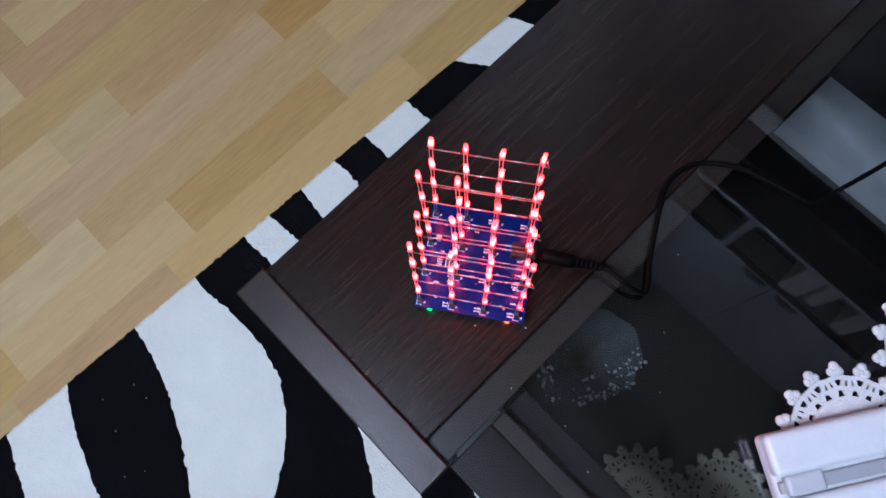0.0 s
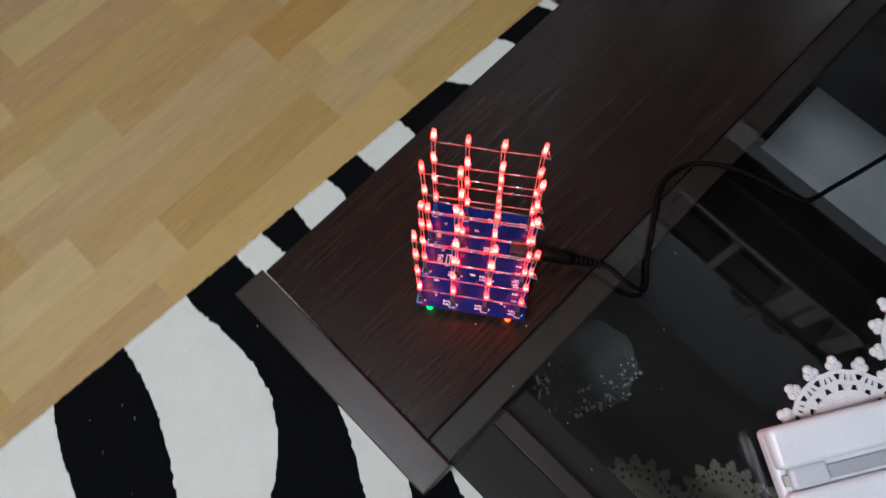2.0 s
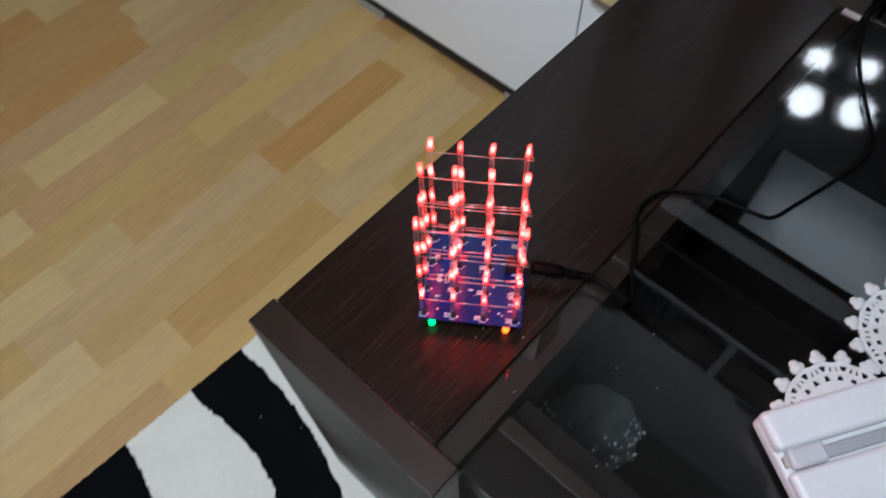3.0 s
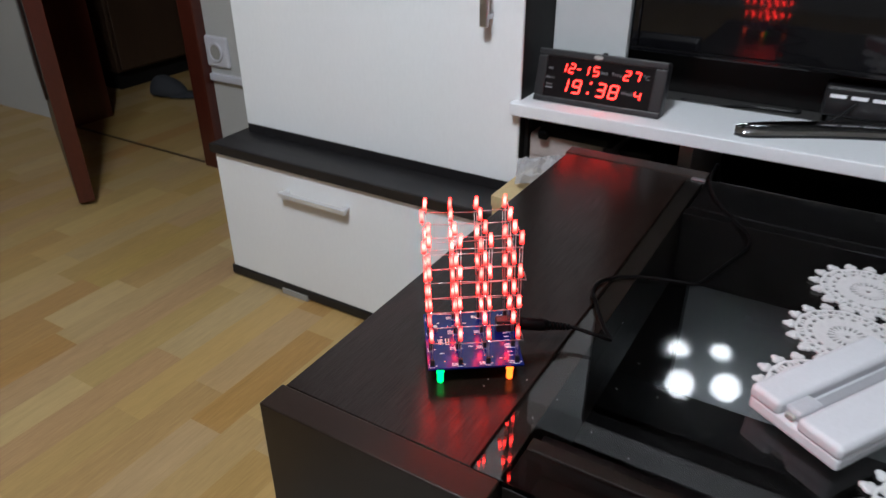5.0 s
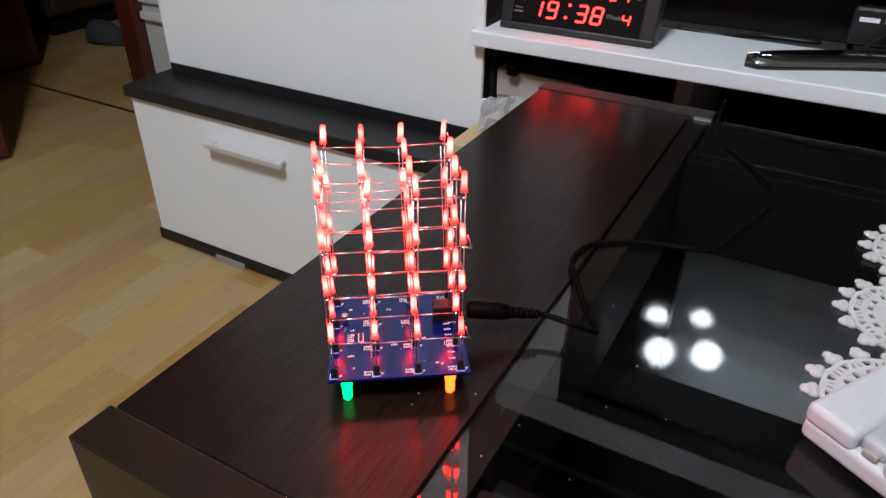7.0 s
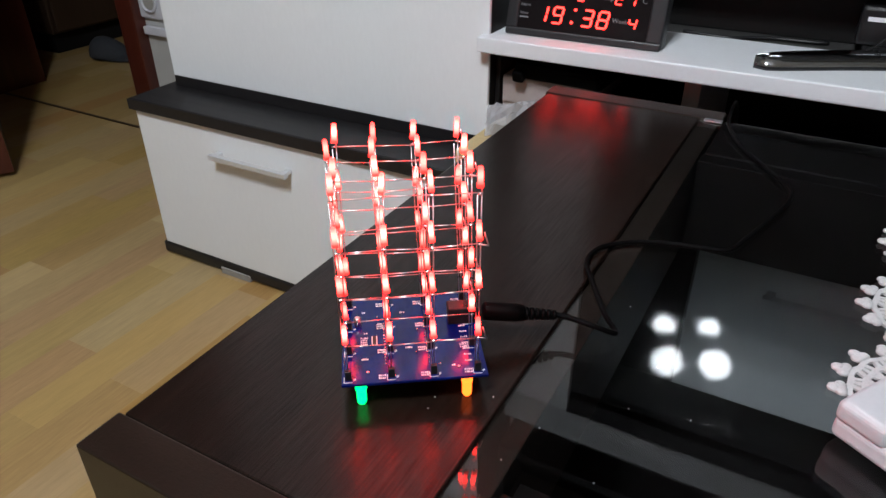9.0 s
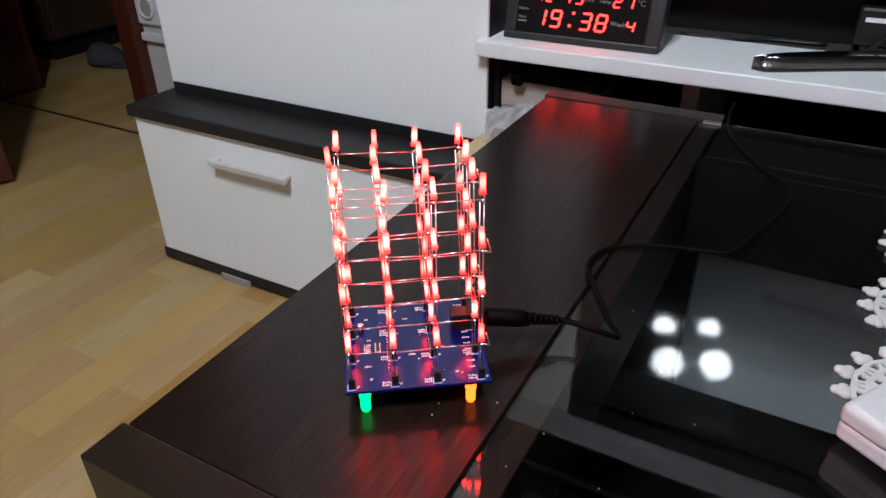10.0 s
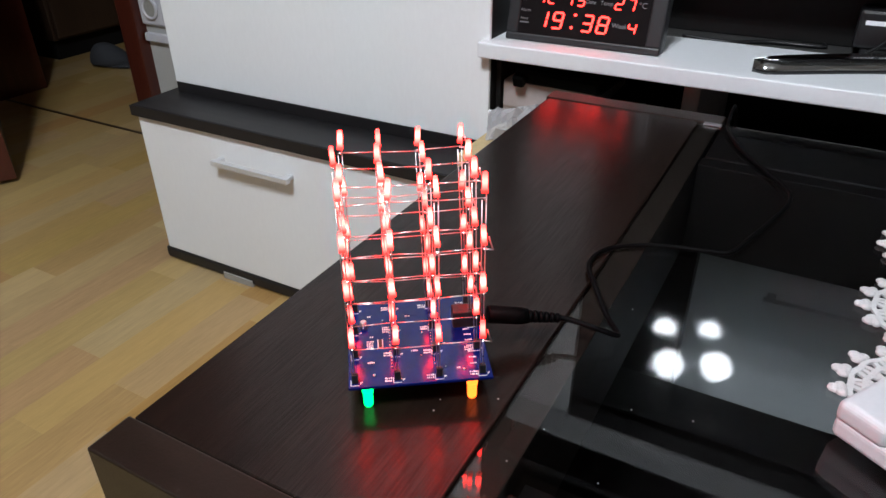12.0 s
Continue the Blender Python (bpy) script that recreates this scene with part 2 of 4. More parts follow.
ripple = node(FROST.node_tree, "ShaderNodeTexNoise", Scale=160.0, Detail=2.0)
relief = node(FROST.node_tree, "ShaderNodeBump", Strength=0.7, Distance=0.003)
FROST.node_tree.links.new(ripple.outputs["Fac"], relief.inputs["Height"])
FROST.node_tree.links.new(relief.outputs["Normal"], FROST.node_tree.nodes["Principled BSDF"].inputs["Normal"])
BEAD = clear("clear_glass_bead", (0.95, 0.97, 0.98), 0.05, 1.7)
BEAD.node_tree.nodes["Principled BSDF"].inputs["Transmission Weight"].default_value = 0.25
FILM = nodes_of("thin_plastic_film")[0]
FILM.node_tree.nodes["Principled BSDF"].inputs["Base Color"].default_value = (0.50, 0.50, 0.52, 1)
FILM.node_tree.nodes["Principled BSDF"].inputs["Roughness"].default_value = 0.15
FILM.node_tree.nodes["Principled BSDF"].inputs["Alpha"].default_value = 0.55
BULB_LIGHT = glowing("lamp_bulb", (0.93, 0.97, 1.0), BULB)
# the red halo of these lamps is put into the lens's own glow
LED_RED = led_glow("red_led", (1.0, 0.023, 0.018), LED_GLOW)
LED_AMBER = glowing("amber_led", (1.0, 0.12, 0.01), 5.0)
LED_RUBY = glowing("ruby_led", (1.0, 0.07, 0.02), 6.0)
LED_GREEN = glowing("green_led", (0.01, 1.0, 0.14), 4.0)
DIGIT = glowing("clock_digit", (1.0, 0.018, 0.013), 13.0)

# ---- mesh helpers ----


def empty(name, at, label="", category="", group="", kind="", turn=0.0):
    ob = new(name)
    ob.empty_display_size = 0.05
    ob.matrix_basis = pose(*at, 0, 0, turn)
    return tagged(ob, label, category, group, kind)


def mesh_of(bm, name, *mats, smooth=False):
    bmesh.ops.recalc_face_normals(bm, faces=bm.faces[:])
    me = bpy.data.meshes.new(name)
    bm.to_mesh(me)
    bm.free()
    for m in mats:
        me.materials.append(m)
    if smooth:
        for p in me.polygons:
            p.use_smooth = True
    return me


def part(name, bm, material, parent, label="", at=None, smooth=False):
    """Links a bmesh as one mesh object under a thing or a part."""
    mats = material if isinstance(material, (list, tuple)) else [material]
    me = bm if isinstance(bm, bpy.types.Mesh) else mesh_of(bm, name, *mats, smooth=smooth)
    ob = new(name, me)
    ob.parent = parent
    if at is not None:
        ob.matrix_basis = at
    return tagged(ob, label)


def thing(name, bm, material, label, category, group="", kind="", at=None, smooth=False):
    mats = material if isinstance(material, (list, tuple)) else [material]
    me = bm if isinstance(bm, bpy.types.Mesh) else mesh_of(bm, name, *mats, smooth=smooth)
    ob = new(name, me)
    if at is not None:
        ob.matrix_basis = at
    return tagged(ob, label, category, group, kind)


def box(x0, y0, z0, x1, y1, z1, bevel=0.0015, bm=None, segments=2, m=None, index=0):
    """A box between two corners, with rounded edges, added to bm."""
    bm = bm or bmesh.new()
    b = bmesh.new()
    bmesh.ops.create_cube(b, size=1)
    for v in b.verts:
        v.co = Vector(((x0 + x1) / 2 + v.co.x * (x1 - x0), (y0 + y1) / 2 + v.co.y * (y1 - y0), (z0 + z1) / 2 + v.co.z * (z1 - z0)))
    if bevel:
        bmesh.ops.bevel(b, geom=b.edges[:], offset=bevel, segments=segments, affect="EDGES", profile=0.5)
    return merge(bm, b, m, index)


def merge(bm, b, m=None, index=0):
    if m is not None:
        b.transform(m)
    table = {}
    for v in b.verts:
        table[v] = bm.verts.new(v.co)
    for f in b.faces:
        try:
            g = bm.faces.new([table[v] for v in f.verts])
            g.material_index = index or f.material_index
            g.smooth = f.smooth
        except ValueError:
            pass
    b.free()
    return bm


def lathe(profile, sides=16, bm=None, m=None, index=0, smooth=True):
    """A turned body from (radius, height) pairs, closed at both ends."""
    bm = bm or bmesh.new()
    b = bmesh.new()
    rings = []
    for r, z in profile:
        rings.append([b.verts.new((r * math.cos(2 * math.pi * k / sides), r * math.sin(2 * math.pi * k / sides), z)) for k in range(sides)])
    for lo, hi in zip(rings, rings[1:]):
        for k in range(sides):
            f = b.faces.new((lo[k], lo[(k + 1) % sides], hi[(k + 1) % sides], hi[k]))
            f.smooth = smooth
    b.faces.new(rings[0][::-1])
    b.faces.new(rings[-1])
    return merge(bm, b, m, index)


def rod(a, c, r, bm=None, sides=6, index=0):
    a, c = Vector(a), Vector(c)
    d = c - a
    m = Matrix.Translation(a) @ d.to_track_quat("Z", "Y").to_matrix().to_4x4()
    return lathe([(r, 0), (r, d.length)], sides, bm, m, index)


def smooth_path(points, steps=8):
    """Points on a smooth line through the given ones."""
    p = [Vector(q) for q in points]
    p = [2 * p[0] - p[1]] + p + [2 * p[-1] - p[-2]]
    out = []
    for i in range(1, len(p) - 2):
        for s in range(steps):
            t = s / steps
            a, b, c, d = p[i - 1], p[i], p[i + 1], p[i + 2]
            out.append(0.5 * (2 * b + (c - a) * t + (2 * a - 5 * b + 4 * c - d) * t * t + (3 * b - a - 3 * c + d) * t ** 3))
    return out + [p[-2]]


def tube(points, r, bm=None, sides=10, steps=8):
    bm = bm or bmesh.new()
    line = smooth_path(points, steps)
    rings = []
    for i, q in enumerate(line):
        d = (line[min(i + 1, len(line) - 1)] - line[max(i - 1, 0)]).normalized()
        side = d.cross(Vector((0, 0, 1)))
        side = side.normalized() if side.length > 1e-4 else Vector((1, 0, 0))
        up = side.cross(d)
        rings.append([bm.verts.new(q + r * (math.cos(2 * math.pi * k / sides) * side + math.sin(2 * math.pi * k / sides) * up)) for k in range(sides)])
    for lo, hi in zip(rings, rings[1:]):
        for k in range(sides):
            bm.faces.new((lo[k], lo[(k + 1) % sides], hi[(k + 1) % sides], hi[k])).smooth = True
    bm.faces.new(rings[0][::-1])
    bm.faces.new(rings[-1])
    return bm


def lettering(text, size, depth=0.0002):
    """A mesh of built-in lettering, centred, in the x-y plane."""
    cu = bpy.data.curves.new("lettering", "FONT")
    cu.body, cu.size, cu.extrude, cu.align_x, cu.align_y, cu.resolution_u = text, size, depth, "CENTER", "CENTER", 3
    ob = new("lettering", cu)
    me = bpy.data.meshes.new_from_object(ob.evaluated_get(bpy.context.evaluated_depsgraph_get()))
    bpy.data.objects.remove(ob)
    return me

# ---- the room ----
H = 0.45            # table height
WALL_Y = 1.08       # wall behind the furniture
DOOR_L, DOOR_R = -2.02, -1.285


def room():
    b = box(DOOR_R, WALL_Y, 0, 2.4, WALL_Y + 0.12, 2.5, 0)
    box(-2.8, WALL_Y, 0, DOOR_L, WALL_Y + 0.12, 2.5, 0, b)
    box(DOOR_L, WALL_Y, 2.06, DOOR_R, WALL_Y + 0.12, 2.5, 0, b)
    thing("wall_north", b, WALL, "white painted wall behind the wall unit with doorway", "wall", kind="structure")
    thing("wall_south", box(-2.8, -3.0, 0, 2.4, -2.88, 2.5, 0), WALL, "plain white painted wall of the room", "wall", kind="structure")
    thing("wall_east", box(2.4, -3.0, 0, 2.52, WALL_Y + 0.12, 2.5, 0), WALL, "plain white painted side wall", "wall", kind="structure")
    thing("wall_west", box(-2.92, -3.0, 0, -2.8, 3.0, 2.5, 0), WALL, "plain white painted side wall", "wall", kind="structure")
    thing("hall_wall", box(-2.8, 2.9, 0, 0.2, 3.0, 2.5, 0), WALL, "plain wall at the end of the dark hall", "wall", kind="structure")
    thing("hall_wall_east", box(-0.4, WALL_Y + 0.12, 0, -0.3, 2.9, 2.5, 0), WALL, "plain side wall of the dark hall", "wall", kind="structure")
    thing("ceiling", box(-2.92, -3.0, 2.5, 2.52, 3.0, 2.6, 0), CEIL, "plain white ceiling", "ceiling", kind="structure")
    jamb = empty("door_1", (0, WALL_Y - 0.02, 0), "reddish mahogany door frame with its door standing ajar", "door", kind="structure")
    part("jamb", box(DOOR_R - 0.03, -0.012, 0, DOOR_R + 0.03, 0.15, 2.06, 0.003), MAHOGANY, jamb)
    part("jamb", box(DOOR_L - 0.03, -0.012, 0, DOOR_L + 0.05, 0.15, 2.06, 0.003), MAHOGANY, jamb)
    part("lintel", box(DOOR_L - 0.03, -0.012, 2.06, DOOR_R + 0.03, 0.15, 2.14, 0.003), MAHOGANY, jamb)
    part("threshold", box(DOOR_L + 0.05, 0.0, 0.001, DOOR_R - 0.05, 0.009, 0.003, 0.0005), HALL_WOOD, jamb)
    leaf = box(0, -0.04, 0.012, 0.71, 0.0, 2.03, 0.002)
    ob = part("leaf", leaf, DARK_DOOR, jamb, at=pose(DOOR_L + 0.03, -0.02, 0, 0, 0, -28))
    for z in (0.25, 1.15):
        part("raised_panel", box(0.13, -0.048, z, 0.55, -0.04, z + 0.72, 0.006), DARK_DOOR, ob)
    part("edge_strip", box(0.7105, -0.040, 0.012, 0.7150, 0.0, 2.03, 0.001), MAHOGANY, ob, "reddish edge strip")
    k = lathe([(0.009, 0), (0.009, 0.04), (0.02, 0.045), (0.026, 0.06), (0.02, 0.075)], 14, None, pose(0.62, -0.04, 1.02, 90, 0, 0))
    part("knob", k, STEEL, ob, "steel door knob")
    s = empty("wall_socket", (-1.212, WALL_Y, 0.35), "white plastic wall socket with round recess", "socket")
    part("plate", box(-0.042, -0.012, -0.042, 0.042, 0, 0.042, 0.005), WHITE_PLASTIC, s)
    part("recess_ring", lathe([(0.027, 0), (0.027, 0.006), (0.022, 0.007), (0.021, 0.002)], 24, None, pose(0, -0.0115, 0, 90, 0, 0)), WHITE_PLASTIC, s)
    part("recess", lathe([(0.0205, 0), (0.0205, 0.0025)], 24, None, pose(0, -0.0115, 0, 90, 0, 0)), GREY_RUBBER, s)
    thing("cable_duct", box(-1.25, WALL_Y - 0.016, 0.268, -1.00, WALL_Y, 0.288, 0.003), WHITE_PLASTIC, "white plastic cable duct on the wall", "cable duct")
    c = empty("hall_cupboard", (-2.20, 1.42, 0), "brown wooden cupboard in the dark hall", "cupboard", turn=90)
    part("carcass", box(0, 0.0, 0.075, 1.25, 0.45, 2.0, 0.004), HALL_WOOD, c)
    for x in (0.01, 0.43, 0.85):
        part("cupboard_door", box(x, -0.018, 0.085, x + 0.39, -0.001, 1.98, 0.003), HALL_WOOD, c)
    part("plinth", box(0.02, 0.03, 0, 1.23, 0.43, 0.075, 0.002), DARK_PANEL, c)
    # a slipper left on the hall floor
    s = empty("slipper", (-1.95, 1.50, 0), "dark grey cloth slipper lying on the hall floor", "slipper", turn=25)
    b = bmesh.new()
    bmesh.ops.create_uvsphere(b, u_segments=20, v_segments=12, radius=1)
    for v in b.verts:
        v.co = Vector((v.co.x * 0.115, v.co.y * 0.045 * (1.0 + 0.2 * v.co.x), 0.008 + max(v.co.z, -0.4) * 0.012))
    part("sole", b, GREY_CLOTH, s, smooth=True)
    b = bmesh.new()
    bmesh.ops.create_uvsphere(b, u_segments=20, v_segments=12, radius=1)
    for v in b.verts:
        v.co = Vector((-0.045 + v.co.x * 0.075, v.co.y * 0.047, 0.016 + max(v.co.z, -0.05) * 0.065 * (1 - 0.3 * v.co.x)))
    part("upper", b, GREY_CLOTH, s, smooth=True)


room()

# ---- ceiling lamp ----


def collar(profile, m, sides=28):
    """An open ring of the given closed section."""
    b = bmesh.new()
    rings = [[b.verts.new((r * math.cos(2 * math.pi * k / sides), r * math.sin(2 * math.pi * k / sides), z)) for k in range(sides)] for r, z in profile]
    for lo, hi in zip(rings, rings[1:] + rings[:1]):
        for k in range(sides):
            b.faces.new((lo[k], lo[(k + 1) % sides], hi[(k + 1) % sides], hi[k])).smooth = True
    b.transform(m)
    return b


def ceiling_lamp():
    mid = Vector((0.052, -0.585, 1.967))
    lamp = empty("ceiling_lamp", (mid.x, mid.y, 2.5), "four-armed ceiling lamp with bright cool white bulbs", "ceiling lamp")
    z = mid.z - 2.5
    part("ceiling_plate", lathe([(0.05, -0.03), (0.09, -0.022), (0.095, 0)], 28), STEEL, lamp)
    part("stem", rod((0, 0, -0.03), (0, 0, z + 0.10), 0.008, sides=12), STEEL, lamp)
    part("hub", lathe([(0.01, z + 0.075), (0.03, z + 0.085), (0.03, z + 0.11), (0.01, z + 0.12)], 20), STEEL, lamp)
    a, c = Vector((0.165, -0.07)), Vector((-0.066, -0.22))
    # bulb sizes differ only to imitate bloom in their mirrored spots
    for i, j, r, rim in ((-0.5, 0.5, 0.057, 0.006), (0.5, 0.5, 0.057, 0.006), (-0.5, -0.5, 0.045, -0.030), (0.5, -0.5, 0.041, -0.030)):
        q = a * i - c * j
        part("arm", tube([(0, 0, z + 0.10), (q.x * 0.6, q.y * 0.6, z + 0.125), (q.x, q.y, z + 0.075)], 0.005), STEEL, lamp)
        # unseen collar, added to limit how far the bulb's light spreads
        added_cup = part("added_cup", collar([(0.048, 0.066), (0.068, 0.040), (0.085, rim), (0.083, rim), (0.066, 0.040), (0.046, 0.066)], pose(q.x, q.y, z)), STEEL, lamp)
        part("socket", lathe([(0.016, 0.040), (0.016, 0.082), (0.008, 0.088)], 14, None, pose(q.x, q.y, z)), STEEL, added_cup)
        part("spoke", box(-0.055, -0.002, 0.058, 0.055, 0.002, 0.062, 0.0006, m=pose(q.x, q.y, z)), STEEL, added_cup)
        b = bmesh.new()
        bmesh.ops.create_icosphere(b, subdivisions=3, radius=r)
        b.transform(pose(q.x, q.y, z))
        part("bulb", b, BULB_LIGHT, added_cup, "glowing white bulb", smooth=True)


ceiling_lamp()

# ---- wall unit ----
FRONT, TALL_Y = 0.632, 0.713


def bar_handle(parent, x0, x1, y, z):
    """A flat steel bar on two posts, along x."""
    h = part("handle", box(x0, y - 0.022, z - 0.0042, x1, y - 0.012, z + 0.0048, 0.0012), ALU, parent, "satin aluminium bar handle")
    for x in (x0 + 0.008, x1 - 0.008):
        part("post", box(x - 0.005, y - 0.0122, z - 0.002, x + 0.005, y, z + 0.0044, 0.001), ALU, h)


def drawer_unit(x0, x1, handle, label):
    u = empty("drawer_unit", (0, FRONT, 0), label, "drawer unit", "low drawer units of the wall unit")
    part("carcass", box(x0 + 0.002, 0.02, 0.027, x1 - 0.002, 0.40, 0.291, 0.001), WHITE_LAM, u)
    d = part("drawer_front", box(x0 + 0.001, 0, 0.0275, x1 - 0.0015, 0.018, 0.291, 0.0015), WHITE_LAM, u)
    bar_handle(d, handle - 0.0805, handle + 0.0805, 0, 0.2475)
    part("plinth", box(x0 - 0.007 * (x0 < -0.5), -0.002, 0.004, x1 - 0.001, 0.38, 0.0270, 0.004), BLACK_TOP, u)
    for x in (x0 + 0.143, x1 - 0.12):
        part("foot", box(x, -0.0045, 0, x + 0.070, 0.06, 0.0135, 0.001), GREY_RUBBER, u)


def wall_unit():
    drawer_unit(-0.762, -0.13, -0.4975, "white laminate drawer unit with steel bar handle")
    drawer_unit(-0.13, 1.21, 0.3535, "wide white laminate drawer unit behind the coffee table")
    top = empty("unit_top", (0, FRONT, 0.2935), "long black wood-grain top board over the drawers", "top board")
    part("board", box(-0.766, -0.0072, 0, 1.215, 0.428, 0.0205, 0.003), BLACK_TOP, top)
    part("edge_band", box(-0.767, -0.008, 0.001, 1.215, -0.0073, 0.0195, 0.0003), BLACK_TOP, top)
    u = empty("tall_cabinet", (0, TALL_Y, 0.314), "tall white cabinet standing on the black top board", "cabinet")
    part("base_strip", box(-0.742, 0.0, 0, -0.128, 0.30, 0.019, 0.001), BLACK_TOP, u, "black base strip")
    part("carcass", box(-0.742, 0.02, 0.019, -0.128, 0.33, 1.80, 0.001), WHITE_LAM, u)
    part("side_panel", box(-0.128, 0.004, 0.0, -0.122, 0.15, 1.80, 0.001), DARK_PANEL, u, "dark side panel")
    d = part("cabinet_door", box(-0.742, -0.0005, 0.0195, -0.123, 0.0185, 1.80, 0.0015), WHITE_LAM, u)
    h = part("handle", box(-0.186, -0.026, 0.275, -0.172, -0.018, 0.46, 0.002), STEEL, d, "brushed steel bar handle")
    for z in (0.285, 0.445):
        part("post", box(-0.184, -0.02, z, -0.174, 0, z + 0.008, 0.001), STEEL, h)
    # low television shelf and its open niche
    s = empty("television_bench", (0, 0.725, 0.314), "white television bench with open niche beneath", "bench")
    part("board", box(-0.133, -0.031, 0.1435, 1.215, 0.115, 0.1635, 0.002), WHITE_SHELF, s)
    part("rear_board", box(-0.120, 0.115, 0.136, 1.215, 0.335, 0.160, 0.001), REAR_BOARD, s, "dark grey rear board")
    part("niche_side", box(-0.121, 0.006, 0.0, -0.114, 0.32, 0.1435, 0.001), DARK_PANEL, s)
    part("divider", box(0.126, 0.02, 0.0, 0.146, 0.30, 0.1435, 0.001), PALE_BOX, s, "pale divider board")
    part("niche_back", box(-0.1135, 0.30, 0.0, 1.194, 0.32, 0.136, 0.001), DARK_PANEL, s)
    part("niche_side", box(1.195, 0.006, 0.0, 1.213, 0.32, 0.1435, 0.001), DARK_PANEL, s)
    p = empty("back_panel", (0, 0.895, 0.4745), "panel behind the television, light grey beside dark", "panel")
    part("grey_panel", box(-0.121, -0.066, 0, 0.0025, -0.051, 0.7140, 0.001), GREY_PANEL, p, "light grey panel")
    part("dark_panel", box(-0.121, 0, 0, 1.215, 0.015, 0.7755, 0.001), DARK_PANEL, p, "dark panel")
    # upper shelves
    y0, y1 = 0.80, 1.06
    u = empty("upper_shelf_unit", (0, 0, 1.25), "dark open shelf unit with grey boards above the television", "shelf unit")
    part("bottom_board", box(-0.12, y0, 0, 1.21, y1, 0.018, 0.001), DARK_PANEL, u)
    part("fascia", box(-0.12, y0 + 0.026, -0.126, 1.21, y0 + 0.0285, -0.060, 0.0005), CABINET_DIM, u, "light grey fascia board")
    for x in (0.62, 1.19):
        part("hanger", box(x, y0 + 0.0287, -0.126, x + 0.02, y0 + 0.060, 0.0, 0.001), DARK_PANEL, u)
    part("niche_back", box(-0.12, 0.90, 0.018, 1.21, 0.92, 0.415, 0.001), DARK_PANEL, u)
    part("shelf_board", box(-0.1015, y0, 0.165, 1.21, 0.90, 0.183, 0.001), CABINET_DIM, u)
    for x in (0.30, 0.72):
        part("divider", box(x, y0, 0.183, x + 0.018, 0.90, 0.415, 0.001), CABINET_DIM, u)
    part("side_board", box(-0.12, y0, 0.018, -0.102, 0.90, 0.415, 0.001), DARK_PANEL, u)
    c = empty("upper_cabinet", (0, 0.82, 1.665), "light grey upper cabinet with half-round dark finger pulls", "cabinet")
    part("carcass", box(-0.12, 0.019, 0, 1.21, 0.24, 0.56, 0.001), WHITE_LAM, c)
    for x0, x1, pull in ((-0.12, 0.468, 0.42), (0.471, 1.06, 0.52)):
        d = part("cabinet_door", box(x0, 0, 0.001, x1, 0.018, 0.56, 0.0015), CABINET_DIM, c)
        half_round = lathe([(0.034, 0), (0.034, 0.0025), (0.030, 0.003)], 32)
        cut = bmesh.ops.bisect_plane(half_round, geom=half_round.verts[:] + half_round.edges[:] + half_round.faces[:], plane_co=(0, 0, 0), plane_no=(0, 1, 0), clear_inner=True)
        bmesh.ops.contextual_create(half_round, geom=[e for e in cut["geom_cut"] if isinstance(e, bmesh.types.BMEdge)])
        half_round.transform(pose(pull, 0.0, 0.014, 90, 0, 0))
        part("finger_pull", half_round, BLACK_PLASTIC, d, "dark half-round finger pull")
    for x, w, hgt, lean in ((0.06, 0.022, 0.17, 0), (0.085, 0.018, 0.15, 0), (0.107, 0.026, 0.18, 0), (0.15, 0.03, 0.14, 6), (0.46, 0.05, 0.19, 0), (0.52, 0.03, 0.16, 0), (0.60, 0.04, 0.17, 0)):
        bk = empty("book", (x, 0.815, 1.433), "drab bound book standing on the dark shelf", "book", "books on the shelf")
        m = pose(0, 0, 0, 0, -lean, 0)
        part("cover", box(0, 0, 0, w, 0.085, hgt, 0.002, m=m), PALE_BOX if x > 0.3 else GREY_CLOTH, bk)
        part("pages", box(0.003, 0.004, 0.004, w - 0.003, 0.08, hgt + 0.0006, 0, m=m), COTTON, bk)
    # things in the niche under the bench
    p = empty("pale_carton", (-0.1115, 0.736, 0.314), "pale pinkish cardboard carton in the niche", "carton")
    part("body", box(0, 0, 0, 0.126, 0.16, 0.106, 0.0015), PALE_BOX, p)
    part("flap", box(0.001, -0.0025, 0.070, 0.125, -0.0005, 0.105, 0.0008), PALE_BOX, p)
    d = empty("set_top_box", (-0.094, 0.728, 0.4202), "flat black device lying on the pale carton", "device", turn=-4)
    part("body", box(0, 0, 0, 0.125, 0.14, 0.021, 0.006), CABLE_RUBBER, d)
    part("front_lip", box(0.004, -0.010, 0.0, 0.020, 0.002, 0.016, 0.003, m=pose(0, 0, 0, 18, 0, 0)), CABLE_RUBBER, d)
    part("front_strip", box(0.022, -0.002, 0.004, 0.120, 0.001, 0.016, 0.001), CABLE_RUBBER, d)
    b = empty("black_box", (-0.016, 0.79, 0.314), "small black plastic box in the niche", "box")
    part("body", box(0.04, 0, 0, 0.09, 0.12, 0.075, 0.004), BLACK_PLASTIC, b)
    part("lid", box(0.038, -0.002, 0.075, 0.092, 0.122, 0.085, 0.003), BLACK_PLASTIC, b)
    t = empty("tan_board_box", (-0.112, 0.604, 0.314), "tan cardboard box on the black top board", "box")
    part("body", box(0, 0, 0, 0.12, 0.13, 0.036, 0.0015), CARDBOARD, t)
    part("lid", box(-0.0015, -0.0015, 0.027, 0.1215, 0.1315, 0.045, 0.0015), CARDBOARD, t)
    # crumpled clear bag: two thin sheets sealed at the rim
    b = bmesh.new()
